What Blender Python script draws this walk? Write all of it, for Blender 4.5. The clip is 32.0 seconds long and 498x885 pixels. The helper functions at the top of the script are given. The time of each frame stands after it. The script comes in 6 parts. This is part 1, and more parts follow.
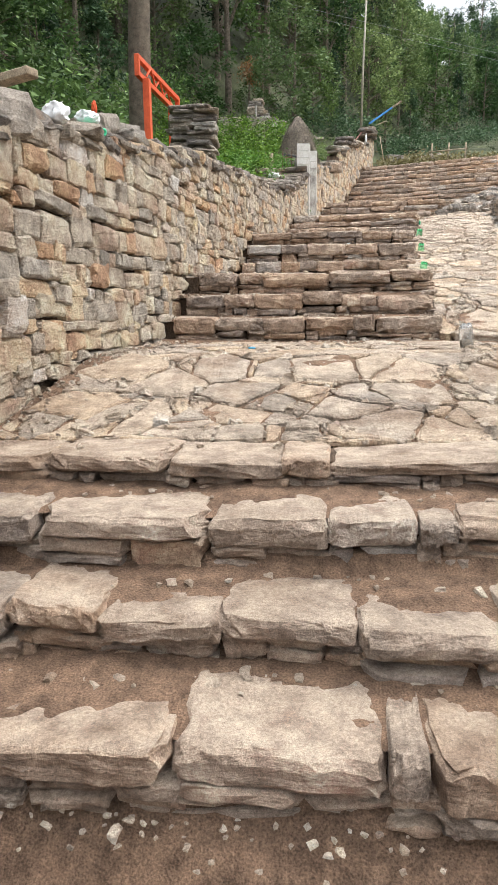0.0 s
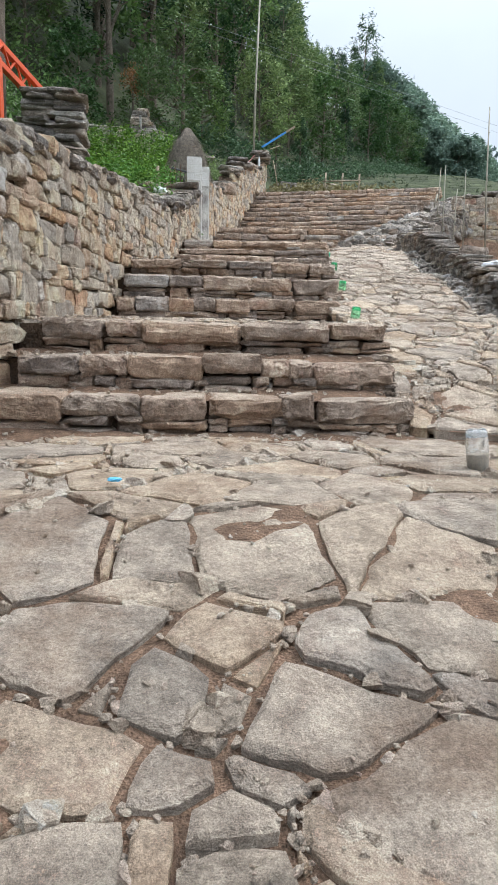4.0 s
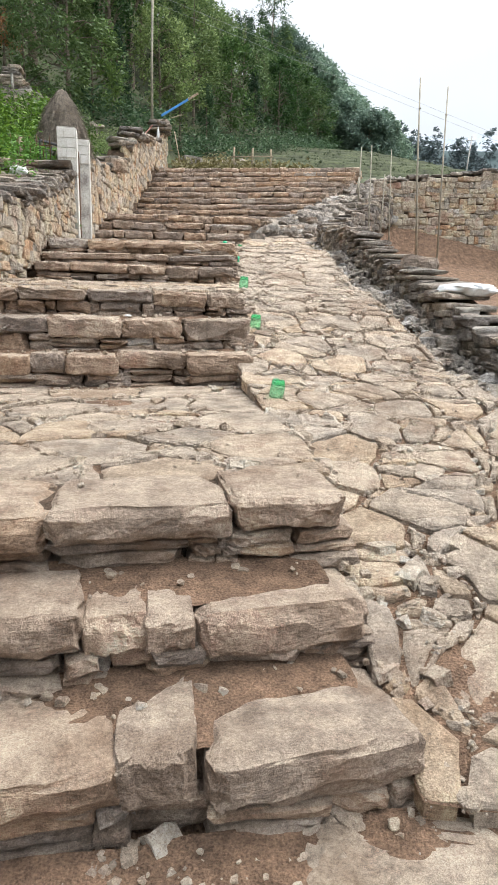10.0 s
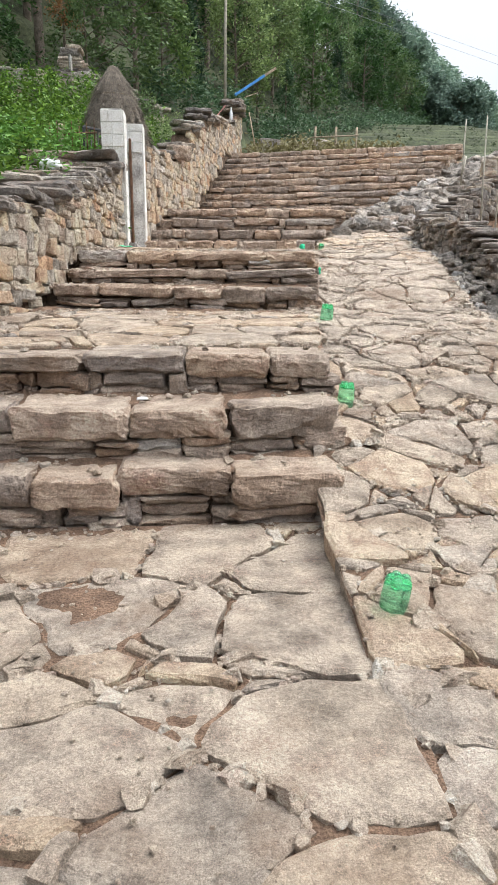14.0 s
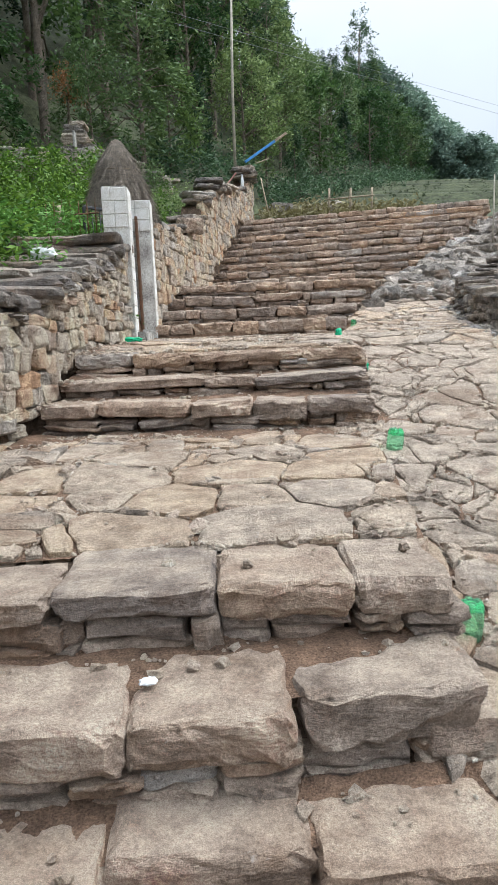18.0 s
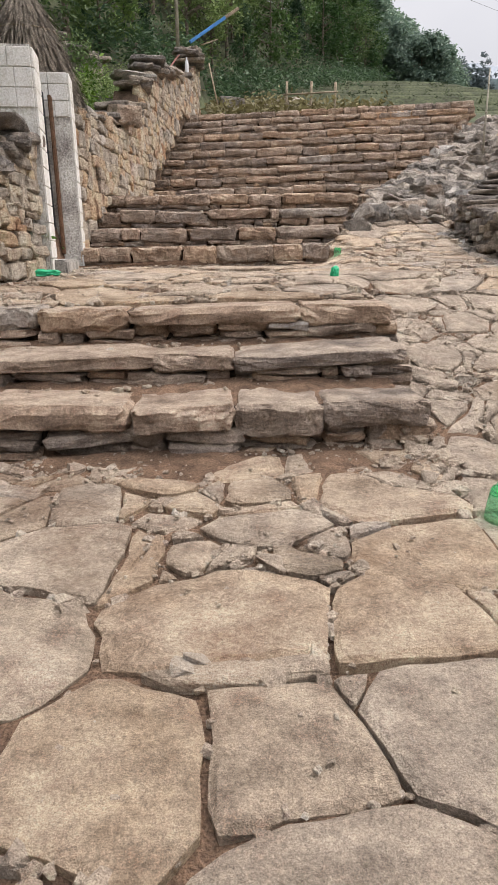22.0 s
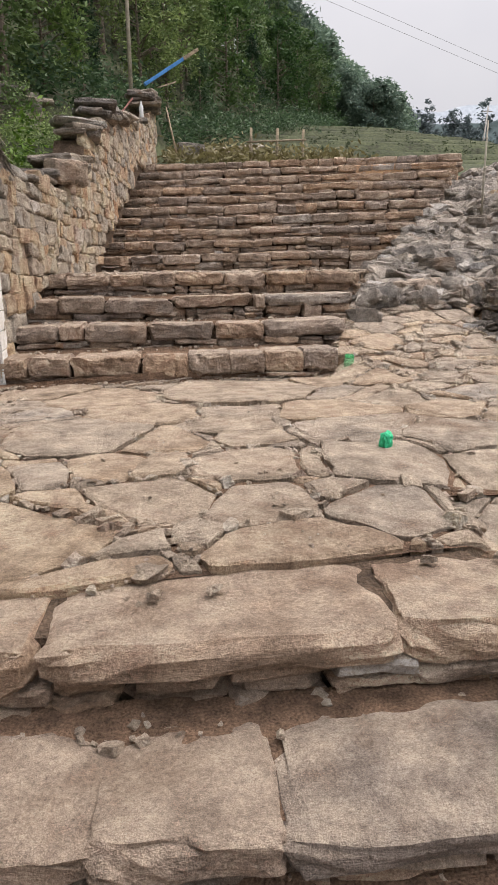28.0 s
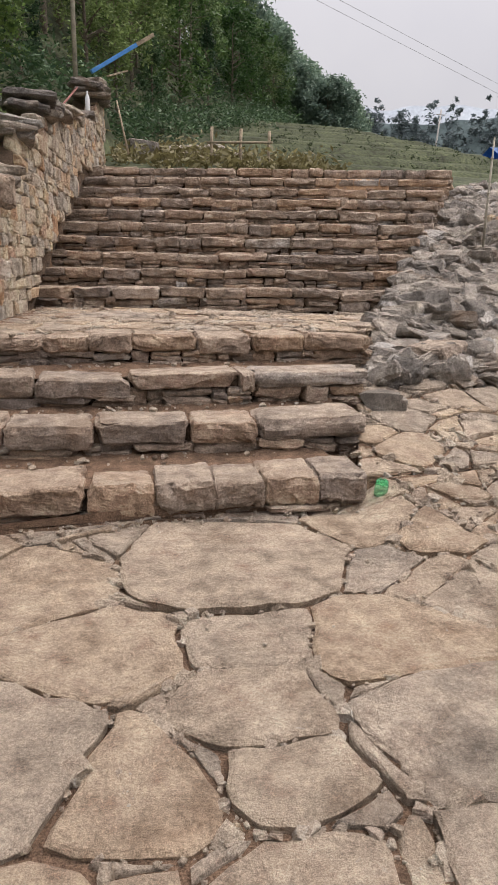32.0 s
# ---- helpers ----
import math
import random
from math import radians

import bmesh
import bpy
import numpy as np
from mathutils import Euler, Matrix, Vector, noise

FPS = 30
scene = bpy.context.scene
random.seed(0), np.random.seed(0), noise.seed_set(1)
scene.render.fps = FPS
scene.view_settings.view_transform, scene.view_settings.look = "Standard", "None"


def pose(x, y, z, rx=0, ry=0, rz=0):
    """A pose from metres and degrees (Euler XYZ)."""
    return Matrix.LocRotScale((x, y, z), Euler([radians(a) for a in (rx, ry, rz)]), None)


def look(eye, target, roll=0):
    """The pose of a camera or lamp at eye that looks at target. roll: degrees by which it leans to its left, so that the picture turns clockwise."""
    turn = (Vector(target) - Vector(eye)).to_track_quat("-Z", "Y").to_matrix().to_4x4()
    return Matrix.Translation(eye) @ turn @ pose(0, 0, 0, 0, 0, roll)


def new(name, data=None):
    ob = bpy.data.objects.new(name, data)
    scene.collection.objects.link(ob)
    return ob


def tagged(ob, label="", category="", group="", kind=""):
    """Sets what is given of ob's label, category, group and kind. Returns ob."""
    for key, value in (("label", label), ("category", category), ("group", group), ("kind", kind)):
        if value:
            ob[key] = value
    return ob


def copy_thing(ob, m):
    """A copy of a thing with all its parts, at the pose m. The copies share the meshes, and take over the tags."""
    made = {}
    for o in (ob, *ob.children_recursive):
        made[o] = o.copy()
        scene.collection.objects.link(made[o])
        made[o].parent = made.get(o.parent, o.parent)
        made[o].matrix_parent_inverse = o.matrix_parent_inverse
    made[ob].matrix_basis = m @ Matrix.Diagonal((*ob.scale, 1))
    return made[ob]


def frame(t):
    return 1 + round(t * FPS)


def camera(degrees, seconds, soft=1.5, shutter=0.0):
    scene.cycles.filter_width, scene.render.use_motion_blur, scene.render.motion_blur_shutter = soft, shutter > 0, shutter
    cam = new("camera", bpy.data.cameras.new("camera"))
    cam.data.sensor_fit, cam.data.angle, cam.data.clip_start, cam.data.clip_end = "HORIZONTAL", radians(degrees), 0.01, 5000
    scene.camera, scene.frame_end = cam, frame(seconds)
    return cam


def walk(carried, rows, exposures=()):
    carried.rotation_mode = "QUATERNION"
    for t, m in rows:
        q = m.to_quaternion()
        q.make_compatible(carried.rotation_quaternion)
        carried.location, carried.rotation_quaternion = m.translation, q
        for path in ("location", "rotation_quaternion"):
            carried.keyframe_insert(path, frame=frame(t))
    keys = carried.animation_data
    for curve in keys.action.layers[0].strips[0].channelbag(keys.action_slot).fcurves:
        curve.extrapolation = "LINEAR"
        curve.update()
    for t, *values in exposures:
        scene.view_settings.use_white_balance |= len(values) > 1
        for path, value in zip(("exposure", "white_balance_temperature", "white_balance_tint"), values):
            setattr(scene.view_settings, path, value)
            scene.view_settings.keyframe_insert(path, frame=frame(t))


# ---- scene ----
cam = camera(41.5, 32.0, soft=0.85)
PATH = [
    (0, (-0.797, -18.158, -2.084), (-0.998, -16.212, -2.501), -0.67),
    (0.5, (-0.864, -17.902, -2.036), (-0.990, -15.953, -2.465), -0.31),
    (1, (-0.833, -17.568, -2.059), (-1.123, -15.647, -2.533), -2.82),
    (1.5, (-0.753, -17.358, -2.027), (-0.861, -15.405, -2.444), -1.40),
    (2, (-0.795, -17.131, -1.959), (-0.670, -15.163, -2.293), 0.85),
    (2.5, (-0.904, -16.965, -1.931), (-0.801, -15.002, -2.302), 1.13),
    (4.5, (-0.937, -15.381, -1.658), (-0.741, -13.421, -2.003), 1.49),
    (5, (-0.844, -15.208, -1.490), (-0.537, -13.264, -1.850), 1.59),
    (5.5, (-0.827, -15.045, -1.440), (-0.518, -13.109, -1.833), 0.05),
    (6, (-0.869, -14.806, -1.323), (-0.573, -12.882, -1.781), 2.01),
    (6.5, (-0.839, -14.653, -1.277), (-0.544, -12.733, -1.751), 1.85),
    (7, (-0.774, -14.454, -1.194), (-0.573, -12.540, -1.738), -0.63),
    (7.5, (-0.750, -14.370, -1.133), (-0.566, -12.436, -1.607), 0.19),
    (8, (-0.750, -14.121, -1.140), (-0.509, -12.192, -1.608), -0.46),
    (8.5, (-0.724, -13.854, -1.101), (-0.395, -11.922, -1.499), -0.58),
    (9, (-0.612, -13.648, -1.070), (-0.351, -11.697, -1.427), -0.32),
    (9.5, (-0.521, -13.476, -1.073), (-0.340, -11.544, -1.558), -0.08),
    (10, (-0.429, -13.212, -1.099), (-0.039, -11.296, -1.521), 1.14),
    (10.5, (-0.399, -12.974, -1.037), (0.045, -11.050, -1.357), 1.57),
    (11, (-0.345, -12.702, -1.046), (-0.182, -10.749, -1.443), -1.41),
    (11.5, (-0.314, -12.406, -1.043), (-0.308, -10.460, -1.507), 0.71),
    (12, (-0.334, -12.069, -1.055), (-0.279, -10.130, -1.542), 0.68),
    (12.5, (-0.305, -11.744, -0.999), (-0.171, -9.798, -1.438), 1.85),
    (13, (-0.209, -11.415, -0.948), (-0.044, -9.476, -1.409), 1.10),
    (13.5, (-0.115, -11.213, -0.808), (0.026, -9.274, -1.276), 0.11),
    (15.5, (-0.005, -10.576, -0.408), (0.228, -8.658, -0.928), 1.01),
    (16, (-0.000, -10.431, -0.354), (0.121, -8.520, -0.930), -2.32),
    (16.5, (-0.098, -10.269, -0.369), (-0.108, -8.350, -0.931), -2.06),
    (17, (-0.168, -10.015, -0.309), (-0.147, -8.062, -0.739), 0.56),
    (17.5, (-0.106, -9.762, -0.277), (-0.030, -7.795, -0.630), -0.83),
    (18, (-0.100, -9.577, -0.249), (0.006, -7.604, -0.560), -2.41),
    (18.5, (-0.199, -9.333, -0.293), (0.033, -7.378, -0.644), -2.39),
    (19, (-0.290, -9.079, -0.261), (0.054, -7.140, -0.606), -1.23),
    (19.5, (-0.292, -8.780, -0.254), (-0.084, -6.821, -0.603), -2.31),
    (20, (-0.312, -8.532, -0.275), (-0.199, -6.583, -0.709), -1.68),
    (20.5, (-0.328, -8.192, -0.237), (0.044, -6.273, -0.659), -0.81),
    (21, (-0.356, -8.187, -0.184), (0.050, -6.280, -0.633), -0.88),
    (21.5, (-0.193, -7.714, -0.113), (0.146, -5.814, -0.636), -1.77),
    (22, (-0.152, -7.592, -0.033), (0.124, -5.693, -0.598), -1.04),
    (22.5, (-0.125, -7.394, 0.040), (0.288, -5.508, -0.482), -0.26),
    (23, (-0.145, -7.300, 0.206), (0.230, -5.397, -0.284), -0.11),
    (23.5, (-0.084, -7.141, 0.235), (0.234, -5.244, -0.312), -1.20),
    (24, (0.018, -7.039, 0.352), (0.277, -5.161, -0.283), -1.81),
    (24.5, (0.019, -6.945, 0.373), (0.246, -5.030, -0.157), -1.63),
    (25, (-0.021, -6.658, 0.379), (0.380, -4.738, -0.011), -1.49),
    (25.5, (-0.082, -6.476, 0.446), (0.382, -4.566, 0.081), -0.46),
    (27.5, (-0.108, -5.647, 0.561), (0.444, -3.772, 0.134), -0.30),
    (28, (-0.044, -5.396, 0.561), (0.367, -3.496, 0.090), -1.02),
    (28.5, (-0.058, -5.127, 0.570), (0.219, -3.204, 0.093), -0.72),
    (29, (-0.082, -4.858, 0.601), (0.345, -2.961, 0.135), -1.29),
    (29.5, (-0.068, -4.637, 0.650), (0.461, -2.761, 0.201), -0.27),
    (30, (-0.014, -4.388, 0.746), (0.540, -2.544, 0.204), 0.70),
    (30.5, (0.006, -4.161, 0.769), (0.536, -2.294, 0.284), 1.67),
    (31, (-0.023, -3.905, 0.981), (0.563, -2.047, 0.530), 2.53),
    (31.5, (0.018, -3.732, 1.031), (0.613, -1.872, 0.597), 0.64),
    (32, (0.092, -3.514, 1.150), (0.662, -1.662, 0.656), 0.74),
]
EXPOSURES = [(0.0, 0.52, 6480, 9), (1.0, 0.47, 6250, 8), (2.0, 0.4, 5900, 6), (2.5, 0.35, 5900, 6), (5.0, 0.05, 5850, 6), (6.0, -0.08, 6100, 9), (7.0, 0.02, 6350, 11), (8.0, 0.22, 6450, 10), (9.0, 0.06, 6350, 10), (10.0, 0.42, 6400, 8), (11.0, -0.08, 6600, 12), (12.0, 0.34, 6650, 12), (13.0, 0.42, 6250, 9), (16.0, 0.45, 6250, 9), (17.0, 0.44, 6250, 9), (18.0, 0.24, 5950, 7), (19.0, 0.02, 6350, 11), (20.0, 0.14, 6750, 15), (22.0, 0.05, 6700, 14), (24.0, 0.1, 6700, 15), (25.0, 0.2, 6450, 10), (28.0, -0.03, 6800, 15), (29.0, 0.36, 6700, 14), (30.0, 0.02, 6750, 15), (31.0, -0.13, 6850, 15), (32.0, -0.15, 6800, 16)]
walk(cam, [(t, look(eye, target, roll)) for t, eye, target, roll in PATH], EXPOSURES)

# ---- light: an overcast sky with a weak, wide sun behind thin cloud ----
world = bpy.data.worlds.new("overcast_sky")
scene.world = world
world.use_nodes = True
wn, wl = world.node_tree.nodes, world.node_tree.links
sky = wn.new("ShaderNodeTexSky")
sky.sky_type, sky.sun_disc, sky.sun_elevation, sky.sun_rotation = "NISHITA", False, radians(52), radians(74)
clear, cloud, mix_sky = wn["Background"], wn.new("ShaderNodeBackground"), wn.new("ShaderNodeMixShader")
wl.new(sky.outputs[0], clear.inputs[0])
clear.inputs[1].default_value = 0.1
coord, cloud_noise, cloud_ramp = wn.new("ShaderNodeTexCoord"), wn.new("ShaderNodeTexNoise"), wn.new("ShaderNodeValToRGB")
wl.new(coord.outputs["Generated"], cloud_noise.inputs["Vector"])
cloud_noise.inputs["Scale"].default_value, cloud_noise.inputs["Detail"].default_value = 2.2, 5
wl.new(cloud_noise.outputs["Fac"], cloud_ramp.inputs[0])
cloud_ramp.color_ramp.elements[0].position, cloud_ramp.color_ramp.elements[0].color = 0.3, (0.70, 0.73, 0.80, 1)
cloud_ramp.color_ramp.elements[1].position, cloud_ramp.color_ramp.elements[1].color = 0.72, (0.90, 0.92, 0.95, 1)
wl.new(cloud_ramp.outputs[0], cloud.inputs[0])
# thin cloud, brightest overhead where the sun stands behind it
height, overhead = wn.new("ShaderNodeSeparateXYZ"), wn.new("ShaderNodeMapRange")
wl.new(coord.outputs["Generated"], height.inputs[0])
steep_sky = wn.new("ShaderNodeMath")
steep_sky.operation = "POWER"
steep_sky.inputs[1].default_value = 3.0
wl.new(height.outputs[2], steep_sky.inputs[0])
wl.new(steep_sky.outputs[0], overhead.inputs[0])
overhead.inputs[3].default_value, overhead.inputs[4].default_value = 0.84, 5.9
wl.new(overhead.outputs[0], cloud.inputs[1])
mix_sky.inputs[0].default_value = 0.9
wl.new(clear.outputs[0], mix_sky.inputs[1])
wl.new(cloud.outputs[0], mix_sky.inputs[2])
wl.new(mix_sky.outputs[0], wn["World Output"].inputs[0])
sun = new("sun", bpy.data.lights.new("sun", "SUN"))
sun.data.energy, sun.data.angle, sun.data.color = 2.2, radians(28), (1.0, 0.93, 0.82)
sun.matrix_world = look((34, 10, 46), (0, 0, 0))


# ---- materials ----
def ramp_node(nodes, stops):
    r = nodes.new("ShaderNodeValToRGB")
    e = r.color_ramp.elements
    while len(e) < len(stops):
        e.new(0.5)
    for el, (p, c) in zip(e, stops):
        el.position, el.color = p, (*c, 1)
    return r


def base_material(name, rough):
    m = bpy.data.materials.new(name)
    m.use_nodes = True
    b = m.node_tree.nodes["Principled BSDF"]
    b.inputs["Roughness"].default_value = rough
    b.inputs["Specular IOR Level"].default_value = 0.25
    return m, m.node_tree.nodes, m.node_tree.links, b


def noise_node(nodes, links, vec, scale, detail=6, rough=0.6, twist=0.0):
    n = nodes.new("ShaderNodeTexNoise")
    n.inputs["Scale"].default_value, n.inputs["Detail"].default_value, n.inputs["Roughness"].default_value = scale, detail, rough
    n.inputs["Distortion"].default_value = twist
    links.new(vec, n.inputs["Vector"])
    wide = nodes.new("ShaderNodeMapRange")
    wide.inputs[1].default_value, wide.inputs[2].default_value = 0.28, 0.72
    links.new(n.outputs["Fac"], wide.inputs[0])
    return wide


def mix_node(nodes, links, mode, fac, a, b):
    x = nodes.new("ShaderNodeMix")
    x.data_type, x.blend_type = "RGBA", mode
    for sock, v in ((x.inputs[0], fac), (x.inputs[6], a), (x.inputs[7], b)):
        if isinstance(v, (int, float)):
            sock.default_value = v
        elif isinstance(v, tuple):
            sock.default_value = (*v, 1)
        else:
            links.new(v, sock)
    return x.outputs[2]


def stone_material(name, stops, dust=0.6, dust_colour=(0.515, 0.415, 0.32), strata=1.0, per="object", bump=0.9, lichen=0.0, soil=0.0):
    """Rough schist: a hue of its own for each stone, grain, layers seen on the sides, dust lying on the tops."""
    m, n, l, b = base_material(name, 0.9)
    if per == "object":
        info = n.new("ShaderNodeObjectInfo")
        rnd = info.outputs["Random"]
    else:
        info = n.new("ShaderNodeNewGeometry")
        rnd = info.outputs["Random Per Island"]
    geo = n.new("ShaderNodeNewGeometry")
    pos = geo.outputs["Position"]
    hue = ramp_node(n, stops)
    l.new(rnd, hue.inputs[0])
    big = noise_node(n, l, pos, 3.5, 5)
    fine = noise_node(n, l, pos, 70, 6, 0.75)
    grit = noise_node(n, l, pos, 260, 3, 0.7)
    stretch = n.new("ShaderNodeMapping")
    stretch.inputs["Scale"].default_value = (12, 12, 30)
    l.new(pos, stretch.inputs["Vector"])
    layers = noise_node(n, l, stretch.outputs[0], 1.0, 6, 0.68, 0.9)
    col = mix_node(n, l, "OVERLAY", 0.4, hue.outputs[0], big.outputs[0])
    col = mix_node(n, l, "OVERLAY", 0.42, col, fine.outputs[0])
    col = mix_node(n, l, "OVERLAY", 0.36, col, grit.outputs[0])
    mid = noise_node(n, l, pos, 9, 6, 0.62)
    col = mix_node(n, l, "OVERLAY", 0.42, col, mid.outputs[0])
    steep = n.new("ShaderNodeSeparateXYZ")
    l.new(geo.outputs["Normal"], steep.inputs[0])
    side = n.new("ShaderNodeMapRange")
    side.inputs[1].default_value, side.inputs[2].default_value, side.inputs[3].default_value, side.inputs[4].default_value = 0.3, 0.75, 0.2 * strata, 0.0
    l.new(steep.outputs[2], side.inputs[0])
    col = mix_node(n, l, "OVERLAY", side.outputs[0], col, layers.outputs[0])
    rust = n.new("ShaderNodeMapRange")
    rust.inputs[1].default_value, rust.inputs[2].default_value = 0.62, 0.95
    stain = noise_node(n, l, pos, 1.7, 6, 0.65)
    l.new(stain.outputs[0], rust.inputs[0])
    dim = n.new("ShaderNodeMath")
    dim.operation = "MULTIPLY"
    l.new(rust.outputs[0], dim.inputs[0])
    dim.inputs[1].default_value = 0.5
    col = mix_node(n, l, "MIX", dim.outputs[0], col, (0.30, 0.17, 0.09))
    # pale quartz veins along the layers
    vein = n.new("ShaderNodeMapRange")
    vein.inputs[1].default_value, vein.inputs[2].default_value, vein.inputs[4].default_value = 0.86, 1.0, 0.5
    l.new(layers.outputs[0], vein.inputs[0])
    col = mix_node(n, l, "MIX", vein.outputs[0], col, (0.56, 0.52, 0.47))
    if lichen:
        spots = noise_node(n, l, pos, 14, 4, 0.7)
        pick = n.new("ShaderNodeMapRange")
        pick.inputs[1].default_value, pick.inputs[2].default_value, pick.inputs[4].default_value = 0.74, 0.86, lichen
        l.new(spots.outputs[0], pick.inputs[0])
        col = mix_node(n, l, "MIX", pick.outputs[0], col, (0.55, 0.54, 0.5))
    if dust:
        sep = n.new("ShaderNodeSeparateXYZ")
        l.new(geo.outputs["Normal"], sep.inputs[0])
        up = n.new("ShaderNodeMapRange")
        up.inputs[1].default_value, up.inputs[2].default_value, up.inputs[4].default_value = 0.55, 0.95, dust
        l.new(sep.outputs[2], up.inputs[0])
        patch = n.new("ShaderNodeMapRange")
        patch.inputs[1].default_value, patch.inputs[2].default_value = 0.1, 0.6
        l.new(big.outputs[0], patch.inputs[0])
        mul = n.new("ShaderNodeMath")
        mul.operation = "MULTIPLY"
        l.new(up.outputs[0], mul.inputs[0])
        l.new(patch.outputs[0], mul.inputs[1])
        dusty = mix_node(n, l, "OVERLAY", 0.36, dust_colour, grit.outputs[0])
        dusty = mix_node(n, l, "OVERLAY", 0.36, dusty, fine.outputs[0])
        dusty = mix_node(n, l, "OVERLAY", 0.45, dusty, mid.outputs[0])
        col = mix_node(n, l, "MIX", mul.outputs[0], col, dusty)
    if soil:
        # brown soil trodden over parts of the surface
        mud = noise_node(n, l, pos, 1.3, 7, 0.62)
        lie = n.new("ShaderNodeMapRange")
        lie.inputs[1].default_value, lie.inputs[2].default_value, lie.inputs[4].default_value = 0.6, 0.85, soil
        l.new(mud.outputs[0], lie.inputs[0])
        earth = mix_node(n, l, "OVERLAY", 0.6, (0.25, 0.165, 0.11), fine.outputs[0])
        col = mix_node(n, l, "MIX", lie.outputs[0], col, earth)
    # dark mineral specks and pits
    pits = noise_node(n, l, pos, 120, 2, 0.6)
    speck = n.new("ShaderNodeMapRange")
    speck.inputs[1].default_value, speck.inputs[2].default_value, speck.inputs[3].default_value, speck.inputs[4].default_value = 0.02, 0.3, 0.42, 0.0
    l.new(pits.outputs[0], speck.inputs[0])
    col = mix_node(n, l, "MIX", speck.outputs[0], col, (0.13, 0.10, 0.08))
    l.new(col, b.inputs["Base Color"])
    add = n.new("ShaderNodeMath")
    add.operation = "ADD"
    rugged = noise_node(n, l, pos, 22, 7, 0.68)
    half_fine = n.new("ShaderNodeMath")
    half_fine.operation = "MULTIPLY"
    half_fine.inputs[1].default_value = 0.7
    l.new(fine.outputs[0], half_fine.inputs[0])
    l.new(half_fine.outputs[0], add.inputs[0])
    lump = n.new("ShaderNodeMath")
    lump.operation = "MULTIPLY"
    l.new(rugged.outputs[0], lump.inputs[0])
    lump.inputs[1].default_value = 2.2
    l.new(lump.outputs[0], add.inputs[1])
    add2 = n.new("ShaderNodeMath")
    add2.operation = "MULTIPLY_ADD"
    l.new(grit.outputs[0], add2.inputs[0])
    add2.inputs[1].default_value = 0.5
    l.new(add.outputs[0], add2.inputs[2])
    # the split layers stand out on the sides only
    ledge = n.new("ShaderNodeMath")
    ledge.operation = "MULTIPLY"
    l.new(layers.outputs[0], ledge.inputs[0])
    l.new(side.outputs[0], ledge.inputs[1])
    add3 = n.new("ShaderNodeMath")
    add3.operation = "MULTIPLY_ADD"
    l.new(ledge.outputs[0], add3.inputs[0])
    add3.inputs[1].default_value = 8.0 if strata else 0.0
    l.new(add2.outputs[0], add3.inputs[2])
    bp = n.new("ShaderNodeBump")
    bp.inputs["Strength"].default_value, bp.inputs["Distance"].default_value = bump, 0.016
    l.new(add3.outputs[0], bp.inputs["Height"])
    l.new(bp.outputs[0], b.inputs["Normal"])
    return m


def plain_material(name, colour, rough=0.7, vary=0.35, scale=9, bump=0.3, metal=0.0, spread=0.0):
    m, n, l, b = base_material(name, rough)
    geo = n.new("ShaderNodeNewGeometry")
    big = noise_node(n, l, geo.outputs["Position"], scale, 6, 0.65)
    fine = noise_node(n, l, geo.outputs["Position"], scale * 12, 4, 0.6)
    col = mix_node(n, l, "OVERLAY", vary, colour, big.outputs[0])
    col = mix_node(n, l, "OVERLAY", vary, col, fine.outputs[0])
    if spread:
        info = n.new("ShaderNodeObjectInfo")
        hsv = n.new("ShaderNodeHueSaturation")
        rng = n.new("ShaderNodeMapRange")
        rng.inputs[3].default_value, rng.inputs[4].default_value = 1 - spread, 1 + spread
        l.new(info.outputs["Random"], rng.inputs[0])
        l.new(rng.outputs[0], hsv.inputs["Value"])
        l.new(col, hsv.inputs["Color"])
        col = hsv.outputs[0]
    l.new(col, b.inputs["Base Color"])
    b.inputs["Metallic"].default_value = metal
    bp = n.new("ShaderNodeBump")
    bp.inputs["Strength"].default_value, bp.inputs["Distance"].default_value = bump, 0.02
    l.new(fine.outputs[0], bp.inputs["Height"])
    l.new(bp.outputs[0], b.inputs["Normal"])
    return m


